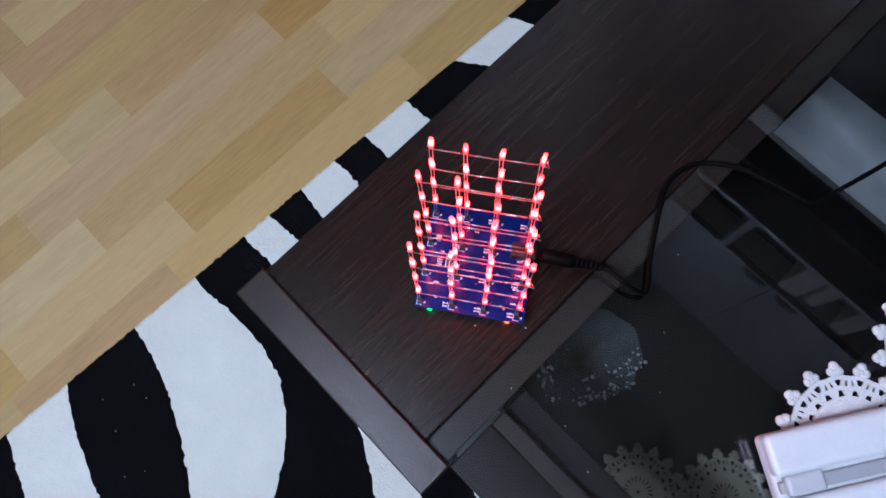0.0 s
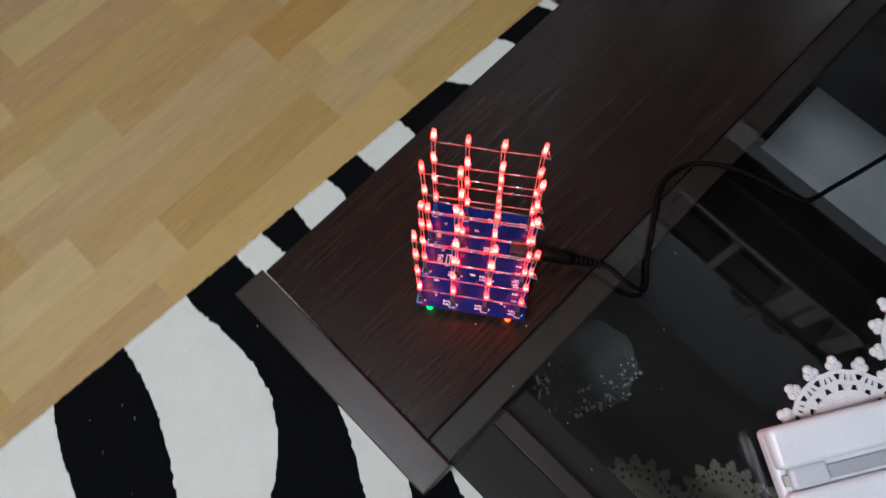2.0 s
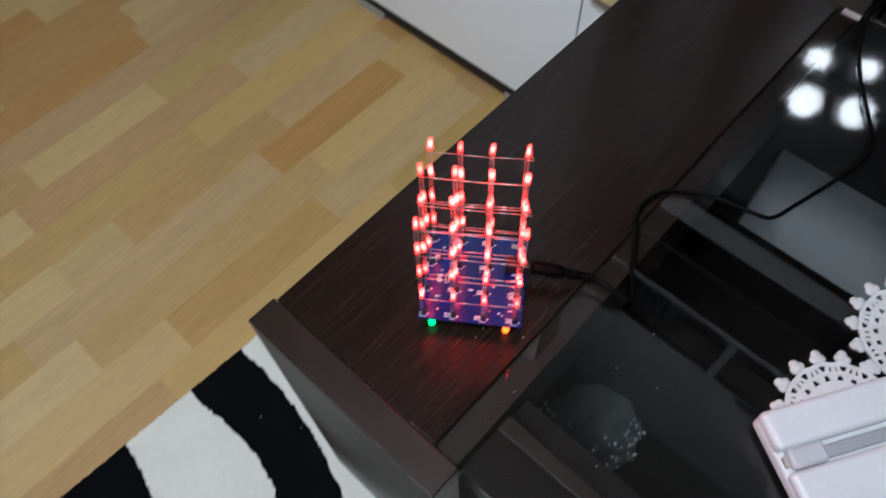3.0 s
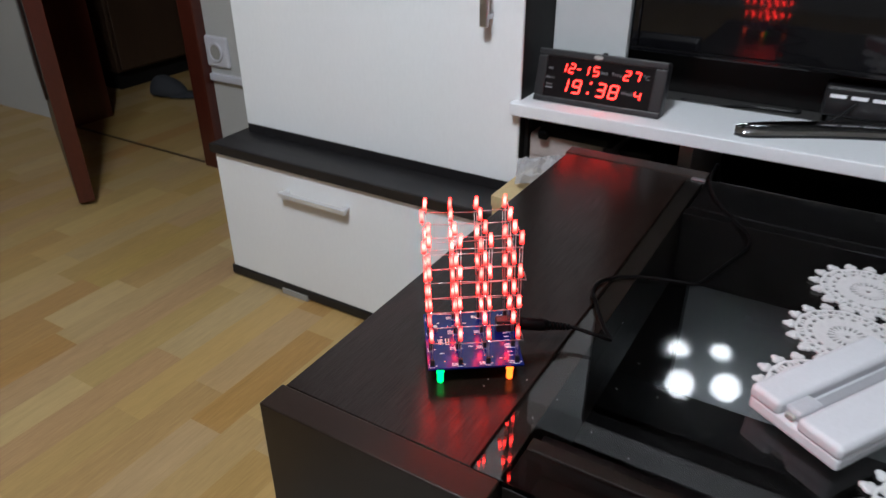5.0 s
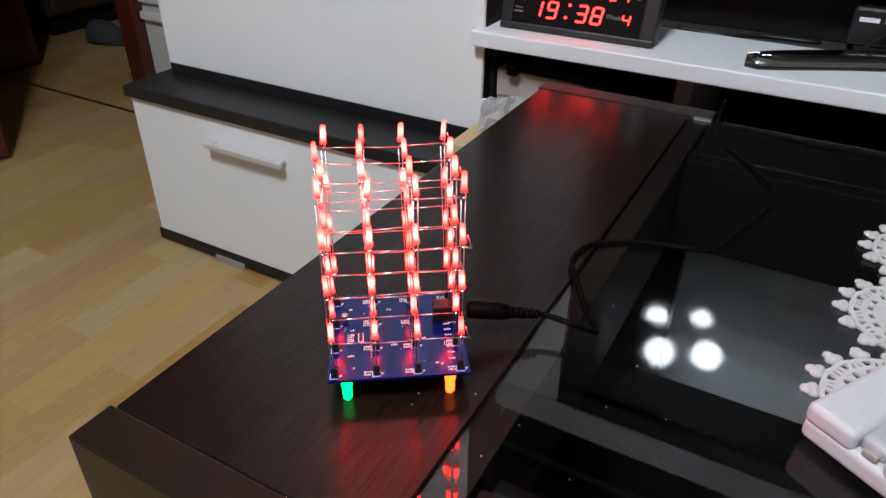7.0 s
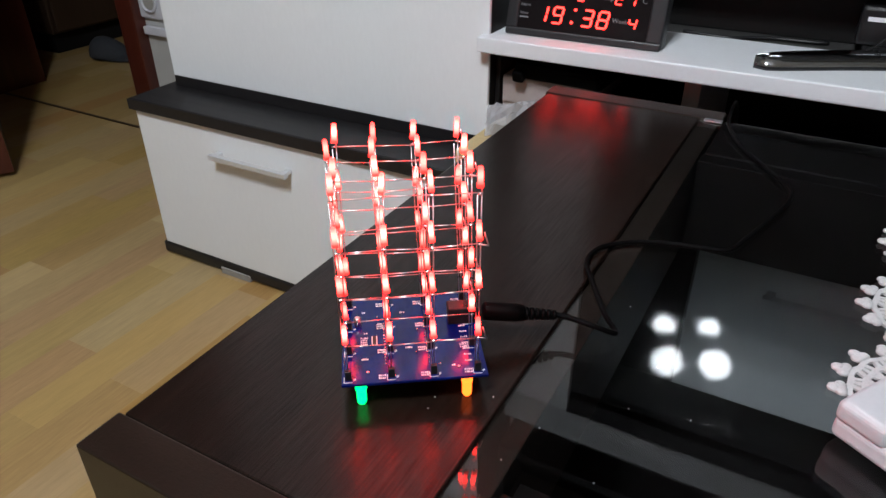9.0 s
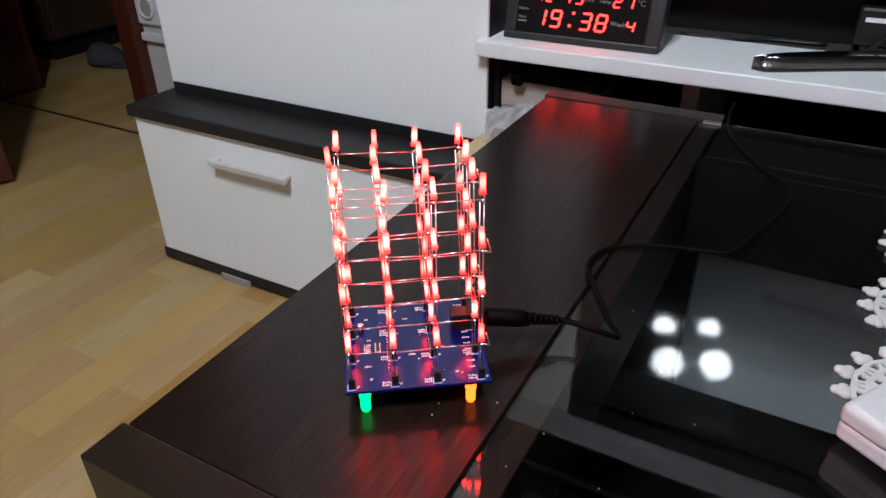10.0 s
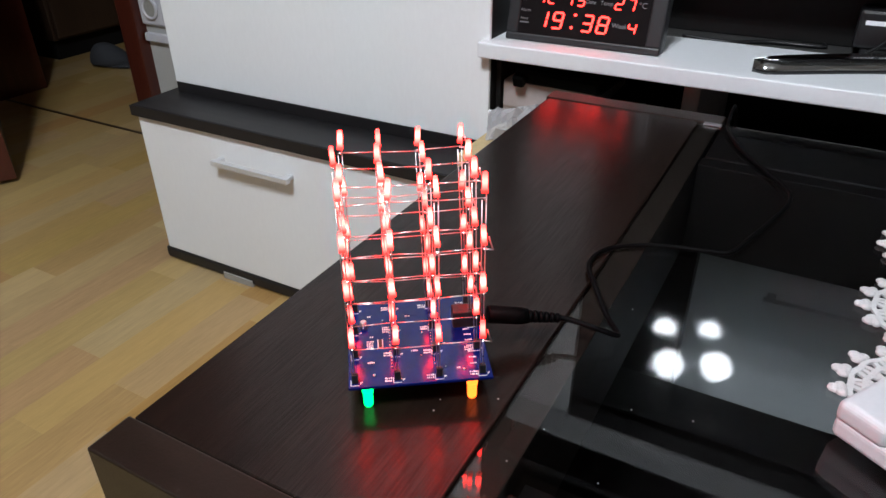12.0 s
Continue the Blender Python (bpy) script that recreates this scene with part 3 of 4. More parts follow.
    for side in (1, -1):
        g = bmesh.new()
        bmesh.ops.create_grid(g, x_segments=11, y_segments=8, size=0.5)
        for v in g.verts:
            q = v.co.copy()
            n = noise.fractal(Vector((q.x * 5, q.y * 5, 3.1 + side)), 0.9, 2.0, 4)
            fold = abs(noise.noise(Vector((q.x * 4 + q.y * 3, q.y * 5 - q.x * 2, 8.0 + side))))
            rim = max(0.0, 1 - (2 * abs(q.x)) ** 4) * max(0.0, 1 - (2 * abs(q.y)) ** 4)
            v.co = Vector((q.x * 0.078 + 0.003 * n, q.y * 0.046, side * rim * (0.008 + 0.012 * n + 0.016 * fold) + 0.004 * n))
        merge(b, g)
    thing("plastic_bag", b, FILM, "crumpled clear plastic bag on the tan box", "plastic bag", at=pose(-0.060, 0.666, 0.3900, 36, -10, 16))


wall_unit()

# ---- television ----


def television():
    y = 0.845
    t = empty("television", (0, y, 0.4775), "black flat television on chrome crescent foot, switched off", "television")
    z0, z1, x0, x1 = 0.068, 0.607, 0.004, 0.93
    part("case", box(x0, 0.004, z0, x1, 0.045, z1, 0.006), BLACK_PLASTIC, t)
    part("screen", box(x0 + 0.012, 0.0, z0 + 0.0085, x1 - 0.012, 0.0055, z1 - 0.012, 0.0005), SCREEN, t, "glossy black screen")
    part("bezel", box(x0, -0.004, z0, x1, 0.004, z0 + 0.008, 0.002), SCREEN, t)
    part("bezel", box(x0, -0.004, z1 - 0.0115, x1, 0.004, z1, 0.002), SCREEN, t)
    part("bezel", box(x0, -0.004, z0 + 0.0085, x0 + 0.0115, 0.004, z1 - 0.012, 0.002), SCREEN, t)
    part("bezel", box(x1 - 0.0115, -0.004, z0 + 0.0085, x1, 0.004, z1 - 0.012, 0.002), SCREEN, t)
    part("neck", box(0.40, -0.010, 0.003, 0.54, 0.04, z0 + 0.01, 0.004), BLACK_PLASTIC, t)
    # crescent foot with a chrome top
    b = bmesh.new()
    n = 36
    rows = []
    for k in range(n + 1):
        u = -1 + 2 * k / n
        x = 0.465 + 0.265 * u
        mid = -0.008 - 0.116 * abs(u) ** 1.6
        w = 0.021 * (1 - abs(u) ** 14) ** 0.5 + 0.002
        rows.append([b.verts.new(q) for q in ((x, mid - w, 0.0), (x, mid - w, 0.004), (x, mid - w * 0.5, 0.012), (x, mid + w * 0.6, 0.014), (x, mid + w, 0.006), (x, mid + w, 0.0))])
    for p, q in zip(rows, rows[1:]):
        for e in range(6):
            f = b.faces.new((p[e], q[e], q[(e + 1) % 6], p[(e + 1) % 6]))
            f.smooth = True
            f.material_index = 1 if e in (1, 2) else 0
    b.faces.new(rows[0])
    b.faces.new(rows[-1][::-1])
    part("foot", b, [SCREEN, CHROME], t, "dark crescent foot with chrome top")
    # a small black receiver with pale marks under the screen
    r = empty("receiver", (0.292, 0.842, 0.4745), "small black receiver box with a row of pale marks", "device")
    part("body", box(0, 0.0, 0.012, 0.30, 0.04, 0.056, 0.004), BLACK_PLASTIC, r)
    part("base", box(0.01, 0.004, 0.0, 0.29, 0.046, 0.012, 0.002), BLACK_PLASTIC, r)
    for k in range(6):
        part("pale_mark", box(0.008 + 0.027 * k, -0.0006, 0.0395, 0.029 + 0.027 * k, 0.0, 0.0445, 0), SILK, r)
    b = tube([(0.095, 0.845, 0.4785), (0.15, 0.843, 0.477), (0.20, 0.865, 0.477), (0.26, 0.87, 0.477), (0.262, 0.885, 0.477)], 0.0025, sides=8)
    thing("television_cable", b, BLACK_PLASTIC, "thin black cable lying behind the television foot", "cable")
    b = tube([(0.335, 0.842, 0.508), (0.325, 0.828, 0.50), (0.305, 0.812, 0.485), (0.285, 0.80, 0.4795), (0.26, 0.80, 0.4795)], 0.002, sides=8)
    thing("receiver_lead", b, BLACK_PLASTIC, "thin black lead hanging from the receiver", "cable")


television()

# ---- clock ----
SEGMENTS = {"0": "abcdef", "1": "bc", "2": "abged", "3": "abgcd", "4": "fgbc", "5": "afgcd", "7": "abc", "8": "abcdefg", "9": "abcdfg"}


def digit(ch, w, h):
    """The slanted bars of a digit in the x-z plane, one mesh each."""
    t, s = w * 0.2, 0.13
    lines = {"a": ((0, h), (w, h)), "b": ((w, h), (w, h / 2)), "c": ((w, h / 2), (w, 0)), "d": ((0, 0), (w, 0)), "e": ((0, h / 2), (0, 0)), "f": ((0, h), (0, h / 2)), "g": ((0, h / 2), (w, h / 2))}
    bars = []
    for k in SEGMENTS[ch]:
        bm = bmesh.new()
        p, q = (Vector((a + s * b, b)) for a, b in lines[k])
        d = (q - p).normalized()
        side = Vector((-d.y, d.x)) * t / 2
        p, q = p + d * t * 0.55, q - d * t * 0.55
        ring6 = (p + side, q + side, q + d * t * 0.4, q - side, p - side, p - d * t * 0.4)
        low = [bm.verts.new((v.x, -0.0012, v.y)) for v in ring6]
        up = [bm.verts.new((v.x, -0.0003, v.y)) for v in ring6]
        bm.faces.new(low)
        bm.faces.new(up[::-1])
        for i in range(6):
            bm.faces.new((low[i], low[(i + 1) % 6], up[(i + 1) % 6], up[i]))
        bars.append(bm)
    return bars


def clock():
    w, h = 0.201, 0.0805
    c = empty("digital_clock", (-0.108, 0.7295, 0.4775), "charcoal digital calendar clock with red glowing digits", "clock", turn=0.5)
    m = pose(0, 0, 0.0002, -14, 0, 0)
    body = part("case", box(0, 0, 0, w, 0.026, h, 0.005, segments=3), CLOCK_CASE, c, at=m)
    b = box(0.0, -0.0035, 0.0, w, 0.001, 0.009, 0.002)
    box(0.0, -0.0035, h - 0.0105, w, 0.001, h, 0.002, b)
    box(0.0, -0.0035, 0.009, 0.0155, 0.001, h - 0.0105, 0.002, b)
    box(w - 0.0185, -0.0035, 0.009, w, 0.001, h - 0.0105, 0.002, b)
    part("bezel", b, CLOCK_CASE, body)
    part("face", box(0.0155, -0.0012, 0.009, w - 0.0185, 0.0005, h - 0.0105, 0), CLOCK_FACE, body, "smoked dark face")
    part("rear_foot", box(0.05, 0.02, 0.004, w - 0.05, 0.062, 0.009, 0.002, m=pose(0, 0, 0, 8, 0, 0)), CLOCK_CASE, body)
    part("badge", lathe([(0.0075, 0), (0.0075, 0.0004), (0.006, 0.0006)], 20, None, pose(0.096, -0.0036, h - 0.0055, 90, 0, 0) @ Matrix.Diagonal((1, 0.4, 1, 1))), GREY_RUBBER, body, "small oval badge")
    f = -0.0014

    def number(ch, x, z, dw, dh):
        window = box(-0.001, -0.0002, -0.001, dw + dh * 0.13 + 0.001, 0.0, dh + 0.001, 0)
        d = part("digit", window, CLOCK_FACE, c, at=m @ pose(x, f, z), label="red glowing seven-bar digit")
        for b in digit(ch, dw, dh):
            part("segment", b, DIGIT, d)
    for ch, x in (("1", 0.0407), ("9", 0.0612), ("3", 0.1000), ("8", 0.1196)):
        number(ch, x, 0.0190, 0.0118, 0.0190)
    number("4", 0.1580, 0.0222, 0.0086, 0.0115)
    for ch, x in (("1", 0.0383), ("2", 0.0521), ("1", 0.0748), ("5", 0.0906), ("2", 0.1384), ("7", 0.1532)):
        number(ch, x, 0.0484, 0.0080, 0.0128)
    for x, z in ((0.0873, 0.0219), (0.0905, 0.0371)):
        part("colon_dot", lathe([(0.0017, 0), (0.0017, 0.0012)], 12, None, pose(x, f, z, 90, 0, 0)), DIGIT, body)
    part("dash", box(0.0655, f - 0.0012, 0.0540, 0.0705, f, 0.0556, 0), DIGIT, body)
    for text, x, z, size in (("Week", 0.1475, 0.0292, 0.0078), ("Date", 0.1075, 0.0540, 0.0066), ("Temp", 0.1275, 0.0540, 0.0070), ("\u00b0C", 0.1715, 0.0550, 0.0095), ("PM", 0.0225, 0.0510, 0.0056), ("Alarm", 0.0235, 0.0377, 0.0056), ("Hour", 0.0232, 0.0275, 0.0050)):
        me = lettering(text, size)
        me.materials.append(CLOCK_PRINT)
        part("lettering", me, CLOCK_PRINT, body, at=pose(x, f, z, 90, 0, 0))
    part("print_bar", box(0.0172, f - 0.0003, 0.0218, 0.0290, f, 0.0236, 0), CLOCK_PRINT, body)
    part("button", lathe([(0.004, 0), (0.004, 0.002), (0.003, 0.003)], 16, None, pose(w * 0.5, 0.013, h)), BLACK_PLASTIC, body)


clock()

# ---- coffee table ----
PLANK, STRIP_X, STRIP_Y, LONG, WIDE = 0.170, 0.193, 0.0262, 0.633, 1.07


def coffee_table():
    t = empty("coffee_table", (0, 0, 0), "dark wenge coffee table with smoked glass and lower shelf", "coffee table")
    for side in (0, 1):
        def bx(x0, y0, z0, x1, y1, z1, bevel=0.0012):
            return box(WIDE - x1 if side else x0, y0, z0, WIDE - x0 if side else x1, y1, z1, bevel)
        part("top_plank", bx(0.0025, STRIP_Y + 0.0006, H - 0.040, PLANK, LONG - STRIP_Y - 0.0006, H, 0.0012), WENGE, t)
        part("leg_panel", bx(0, 0, 0, STRIP_X, STRIP_Y, H + 0.001), WENGE_EDGE, t)
        part("end_strip", bx(0, LONG - STRIP_Y, H - 0.085, STRIP_X, LONG, H + 0.001), WENGE_EDGE, t)
        part("leg_panel", bx(0, LONG - STRIP_Y - 0.012, 0, 0.197, LONG - 0.012, H - 0.0855), WENGE_EDGE, t)
        part("side_panel", bx(0.0025, STRIP_Y + 0.001, 0.02, 0.0205, LONG - STRIP_Y - 0.0125, H - 0.0405, 0.001), WENGE, t)
        part("side_apron", bx(PLANK + 0.001, 0.1015, 0.346, STRIP_X - 0.0035, LONG - STRIP_Y - 0.0125, H - 0.0405, 0.001), WENGE_EDGE, t)
        part("glass_ledge", bx(PLANK + 0.0003, STRIP_Y + 0.001, H - 0.040, STRIP_X - 0.003, LONG - STRIP_Y - 0.001, H - 0.0062, 0.001), LEDGE, t)
    part("cross_plank", box(STRIP_X + 0.0005, 0.0275, H - 0.040, WIDE - STRIP_X - 0.0005, 0.0660, H - 0.0062, 0.0012), WENGE_CROSS, t)
    part("cross_rail", box(STRIP_X + 0.0005, 0.0664, H - 0.040, WIDE - STRIP_X - 0.0005, 0.0790, H - 0.0062, 0.0012), LEDGE, t)
    # the darkness of the gap behind the rail, put in as a dark strip
    part("dark_gap_strip", box(STRIP_X + 0.0005, 0.0794, H - 0.060, WIDE - STRIP_X - 0.0005, 0.1010, H - 0.0220, 0.0012), SHELF_DARK, t)
    # rear plank, widened forward to the apron to block light from the drawers behind
    part("cross_plank", box(STRIP_X + 0.0005, 0.5235, H - 0.040, WIDE - STRIP_X - 0.0005, LONG - 0.024, H - 0.0062, 0.0012), WENGE_DEEP, t)
    part("cross_apron", box(STRIP_X - 0.002, 0.083, 0.312, WIDE - STRIP_X + 0.002, 0.1005, H - 0.0605, 0.001), WENGE_CROSS, t)
    part("cross_apron", box(STRIP_X - 0.002, 0.505, 0.352, WIDE - STRIP_X + 0.002, 0.523, H - 0.0075, 0.001), WENGE_DEEP, t)
    part("end_rail", box(STRIP_X + 0.0005, LONG - 0.022, H - 0.085, WIDE - STRIP_X - 0.0005, LONG - 0.002, H - 0.012, 0.001), WENGE_EDGE, t)
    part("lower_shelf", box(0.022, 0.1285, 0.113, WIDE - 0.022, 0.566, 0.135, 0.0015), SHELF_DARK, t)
    for y in (0.16, 0.50):
        part("shelf_bearer", box(0.03, y, 0.085, WIDE - 0.03, y + 0.03, 0.1125, 0.001), WENGE_EDGE, t)
    for x in (0.022, WIDE - 0.04):
        part("shelf_cleat", box(x, 0.555, 0.10, x + 0.018, 0.5945, 0.1128, 0.001), WENGE_EDGE, t)
        part("shelf_cleat", box(x, STRIP_Y, 0.10, x + 0.018, 0.170, 0.1128, 0.001), WENGE_EDGE, t)
    g = part("glass_top", box(PLANK + 0.0006, 0.0268, H - 0.0056, WIDE - PLANK - 0.0006, LONG - 0.0225, H - 0.0005, 0.0008, segments=1), GLASS, t, "smoked reflective glass pane")
    g.visible_shadow = False
    for x in (0.176, WIDE - 0.194):
        part("corner_bracket", box(x, LONG - 0.034, H, x + 0.018, LONG - 0.0265, H + 0.0016, 0.0006), STEEL, t, "small steel corner bracket")


coffee_table()

# ---- crochet cloths ----


def ring(bm, r0, r1, z0, z1, n=48, wave=0.0, k=0):
    a = []
    for i in range(n):
        th = 2 * math.pi * i / n
        w = wave * math.cos(k * th)
        c, s = math.cos(th), math.sin(th)
        a.append([bm.verts.new((r * c, r * s, z)) for r, z in ((r0 + w, z0), (r0 + w, z1), (r1 + w, z1), (r1 + w, z0))])
    for i in range(n):
        p, q = a[i], a[(i + 1) % n]
        for e in range(4):
            bm.faces.new((p[e], q[e], q[(e + 1) % 4], p[(e + 1) % 4]))


def motif():
    """One round crochet motif: hub, slotted disc, solid band, two cord rings with stitches between, and lobed bobbles."""
    b = bmesh.new()
    h = 0.0018
    ring(b, 0.002, 0.0075, 0, h, 24)
    for k in range(20):
        box(0.007, -0.0012, 0.0003, 0.0170, 0.0012, h - 0.0002, 0, b, m=pose(0, 0, 0, 0, 0, 18 * k))
    ring(b, 0.0158, 0.0282, 0, h, 60, 0.0004, 20)
    for k in range(20):
        for lean in (-24, 24):
            m = pose(0, 0, 0, 0, 0, 18 * k) @ pose(0.0272, 0, 0, 0, 0, lean)
            box(0, -0.0015, 0.0002, 0.0060, 0.0015, h - 0.0002, 0, b, m=m)
    ring(b, 0.0316, 0.0348, 0, h, 64, 0.0005, 16)
    for k in range(16):
        a = 22.5 * k
        for lean, off in ((-20, -3), (20, 3), (0, 11)):
            m = pose(0, 0, 0, 0, 0, a + off) @ pose(0.0335, 0, 0, 0, 0, lean)
            box(0, -0.0013, 0.0002, 0.0068, 0.0013, h - 0.0002, 0, b, m=m)
        box(0.0400, -0.0014, 0.0002, 0.0450, 0.0014, h - 0.0002, 0, b, m=pose(0, 0, 0, 0, 0, a))
        for dx, dy, r, k in ((0.0448, -0.0027, 0.0033, 1.0), (0.0448, 0.0027, 0.0033, 1.0), (0.0482, 0.0, 0.0037, 1.0), (0.0446, 0.0, 0.0032, 1.0)):
            s = bmesh.new()
            bmesh.ops.create_uvsphere(s, u_segments=8, v_segments=5, radius=1)
            for v in s.verts:
                v.co = Vector((v.co.x * r * k, v.co.y * r, 0.0015 + v.co.z * 0.0019))
            for f in s.faces:
                f.smooth = True
            merge(b, s, pose(0, 0, 0, 0, 0, a) @ pose(dx, dy, 0))
    ring(b, 0.0388, 0.0420, 0, h, 64, 0.0006, 16)
    for v in b.verts:
        v.co.z = max(v.co.z + 0.0005 * noise.noise(v.co * 160), 0.0)
        v.co.x += 0.0005 * noise.noise(v.co * 210 + Vector((5, 0, 0)))
        v.co.y += 0.0005 * noise.noise(v.co * 210 + Vector((0, 9, 0)))
    return b


def cloths():
    me = mesh_of(motif(), "motif", COTTON)
    spin = {(0, 0): 15.7, (0, 1): 10.7}
    d = empty("crochet_runner", (0.3672, 0.2308, H), "white crochet table runner of round motifs on the glass", "table runner", turn=-6.7)
    for i in range(5):
        for j in range(-2, 3):
            if j < 0 and i < 1:
                continue
            part("motif", me, COTTON, d, at=pose(0.0906 * i + 0.001 * random.uniform(-1, 1), 0.0906 * j, 0.0002, 0, 0, spin.get((i, j), random.uniform(0, 20))))
    # the cream doily hangs over the front edge of the lower shelf
    edge, turn = 0.1270, pose(0.3590, 0.1370, 0.1352, 0, 0, 42)
    low = empty("crochet_doily", (0.3590, 0.1370, 0.1352), "cream crochet doily hanging over the lower shelf's edge", "doily", turn=42)
    for i in range(4):
        for j in range(3):
            at = pose(0.0925 * i, -0.0925 * j, 0.0002, 0, 0, 9 * i)
            mid = turn @ at @ Vector((0, 0, 0))
            if mid.y < 0.09 or mid.x > WIDE - 0.25:
                continue
            b = motif()
            b.transform(turn @ at)
            for v in b.verts:
                drop = edge - v.co.y
                if drop > 0:
                    v.co.y, v.co.z = edge - 0.0022 + (v.co.z - 0.1354), v.co.z - drop
            b.transform(turn.inverted())
            part("motif", b, OLD_COTTON, low)


cloths()

# ---- white device on the runner ----


def white_device():
    p = empty("charger_box", (0.3185, 0.1835, H + 0.0026), "white plastic charger box with stepped top and plug cap", "charger", turn=-32)
    w, l, h = 0.076, 0.135, 0.0225
    part("shell", box(0.0006, 0.0006, 0, w, l, h - 0.0098, 0.0038, segments=4), CHARGER_WHITE, p)
    part("raised_lid", box(0, 0, h - 0.0125, 0.0268, l, h, 0.0042, segments=5), CHARGER_WHITE, p)
    part("lower_lid", box(0.0405, 0, h - 0.0125, w, l, h - 0.0010, 0.0042, segments=5), CHARGER_WHITE, p)
    c = part("lead_cap", box(0.0262, 0.0052, h - 0.0104, 0.0400, 0.0305, h - 0.0018, 0.0030, segments=4), CHARGER_CAP, p, "pale grey plug cap lying in the channel")
    part("pin", box(0.0300, 0.0018, h - 0.0090, 0.0372, 0.0056, h - 0.0052, 0.0008), GREY_RUBBER, c, "grey plug tip")
    part("lead", box(0.0296, 0.0295, h - 0.0100, 0.0384, l - 0.004, h - 0.0068, 0.0014, segments=3), CHARGER_GREY, p, "flat grey lead lying in the channel")


white_device()

# ---- frosted glass dish on the lower shelf ----


def glass_dish():
    d = empty("glass_dish", (0.2215, 0.2025, 0.1353), "frosted clear glass dish with beaded rim on lower shelf", "dish", turn=-25)
    b = bmesh.new()
    n = 48

    def rim(a):
        c, s = math.cos(a), math.sin(a)
        k = (abs(c / 0.048) ** 3.2 + abs(s / 0.060) ** 3.2) ** (-1 / 3.2)
        return k * (1 + 0.05 * math.sin(5 * a) + 0.03 * math.sin(11 * a + 1))
    rows = ((0.5, 0.0), (0.86, 0.0), (1.0, 0.010), (0.97, 0.013), (0.84, 0.005), (0.5, 0.0045))
    loops = []
    for k, z in rows:
        loops.append([b.verts.new((k * rim(2 * math.pi * i / n) * math.cos(2 * math.pi * i / n), k * rim(2 * math.pi * i / n) * math.sin(2 * math.pi * i / n), z + 0.0012 * noise.noise(Vector((i * 0.7, k * 9, 0))))) for i in range(n)])
    for lo, hi in zip(loops, loops[1:]):
        for i in range(n):
            b.faces.new((lo[i], lo[(i + 1) % n], hi[(i + 1) % n], hi[i])).smooth = True
    b.faces.new(loops[0][::-1])
    b.faces.new(loops[-1])
    ob = part("bowl", b, FROST, d)
    s = bmesh.new()
    bmesh.ops.create_uvsphere(s, u_segments=10, v_segments=7, radius=1)
    bead = mesh_of(s, "bead", BEAD, smooth=True)
    rnd = random.Random(4)
    for i in range(170):
        a = rnd.choice((rnd.uniform(-2.6, -1.3), rnd.uniform(-0.6, 1.3), rnd.uniform(-2.6, 1.4)))
        k = rnd.uniform(0.80, 1.03) if i % 4 else rnd.uniform(0.35, 0.85)
        r = rnd.choice((0.0006, 0.0008, 0.0010, 0.0013, 0.0018, 0.0023))
        q = part("bead", bead, BEAD, d, at=pose(k * rim(a) * math.cos(a), k * rim(a) * math.sin(a), 0.0125 + r * 0.4) @ Matrix.Diagonal((r, r, r, 1)))


glass_dish()

# ---- light cube ----


def led_body():
    """A flat-topped oblong lens that tapers upwards from a small flange."""
    b = bmesh.new()
    rows = []
    for hx, hy, z in ((0.00160, 0.00135, 0.0), (0.00160, 0.00135, 0.0014), (0.00126, 0.00108, 0.0022), (0.00130, 0.00110, 0.0062), (0.00116, 0.00096, 0.0098), (0.00096, 0.00078, 0.0103)):
        c = 0.0004
        rows.append([b.verts.new((x, y, z)) for x, y in ((hx - c, -hy), (hx, -hy + c), (hx, hy - c), (hx - c, hy), (-hx + c, hy), (-hx, hy - c), (-hx, -hy + c), (-hx + c, -hy))])
    for lo, hi in zip(rows, rows[1:]):
        for k in range(8):
            b.faces.new((lo[k], lo[(k + 1) % 8], hi[(k + 1) % 8], hi[k]))
    b.faces.new(rows[0][::-1])
    b.faces.new(rows[-1])
    return mesh_of(b, "led", LED_RED, smooth=False)


# where the wire columns stand on the board and where their tips lean to
FEET_X, FEET_Y = (-0.0360, -0.0139, 0.0080, 0.0308), (-0.0335, -0.0128, 0.0085, 0.0300)
TIP_X = ((-0.0370, -0.0142, 0.0090, 0.0317), (-0.0366, -0.0162, 0.0070, 0.0295), (-0.0401, -0.0177, 0.0059, 0.0292), (-0.0367, -0.0164, 0.0046, 0.0279))
TIP_Y = (-0.0218, -0.0028, 0.0194, 0.0405)


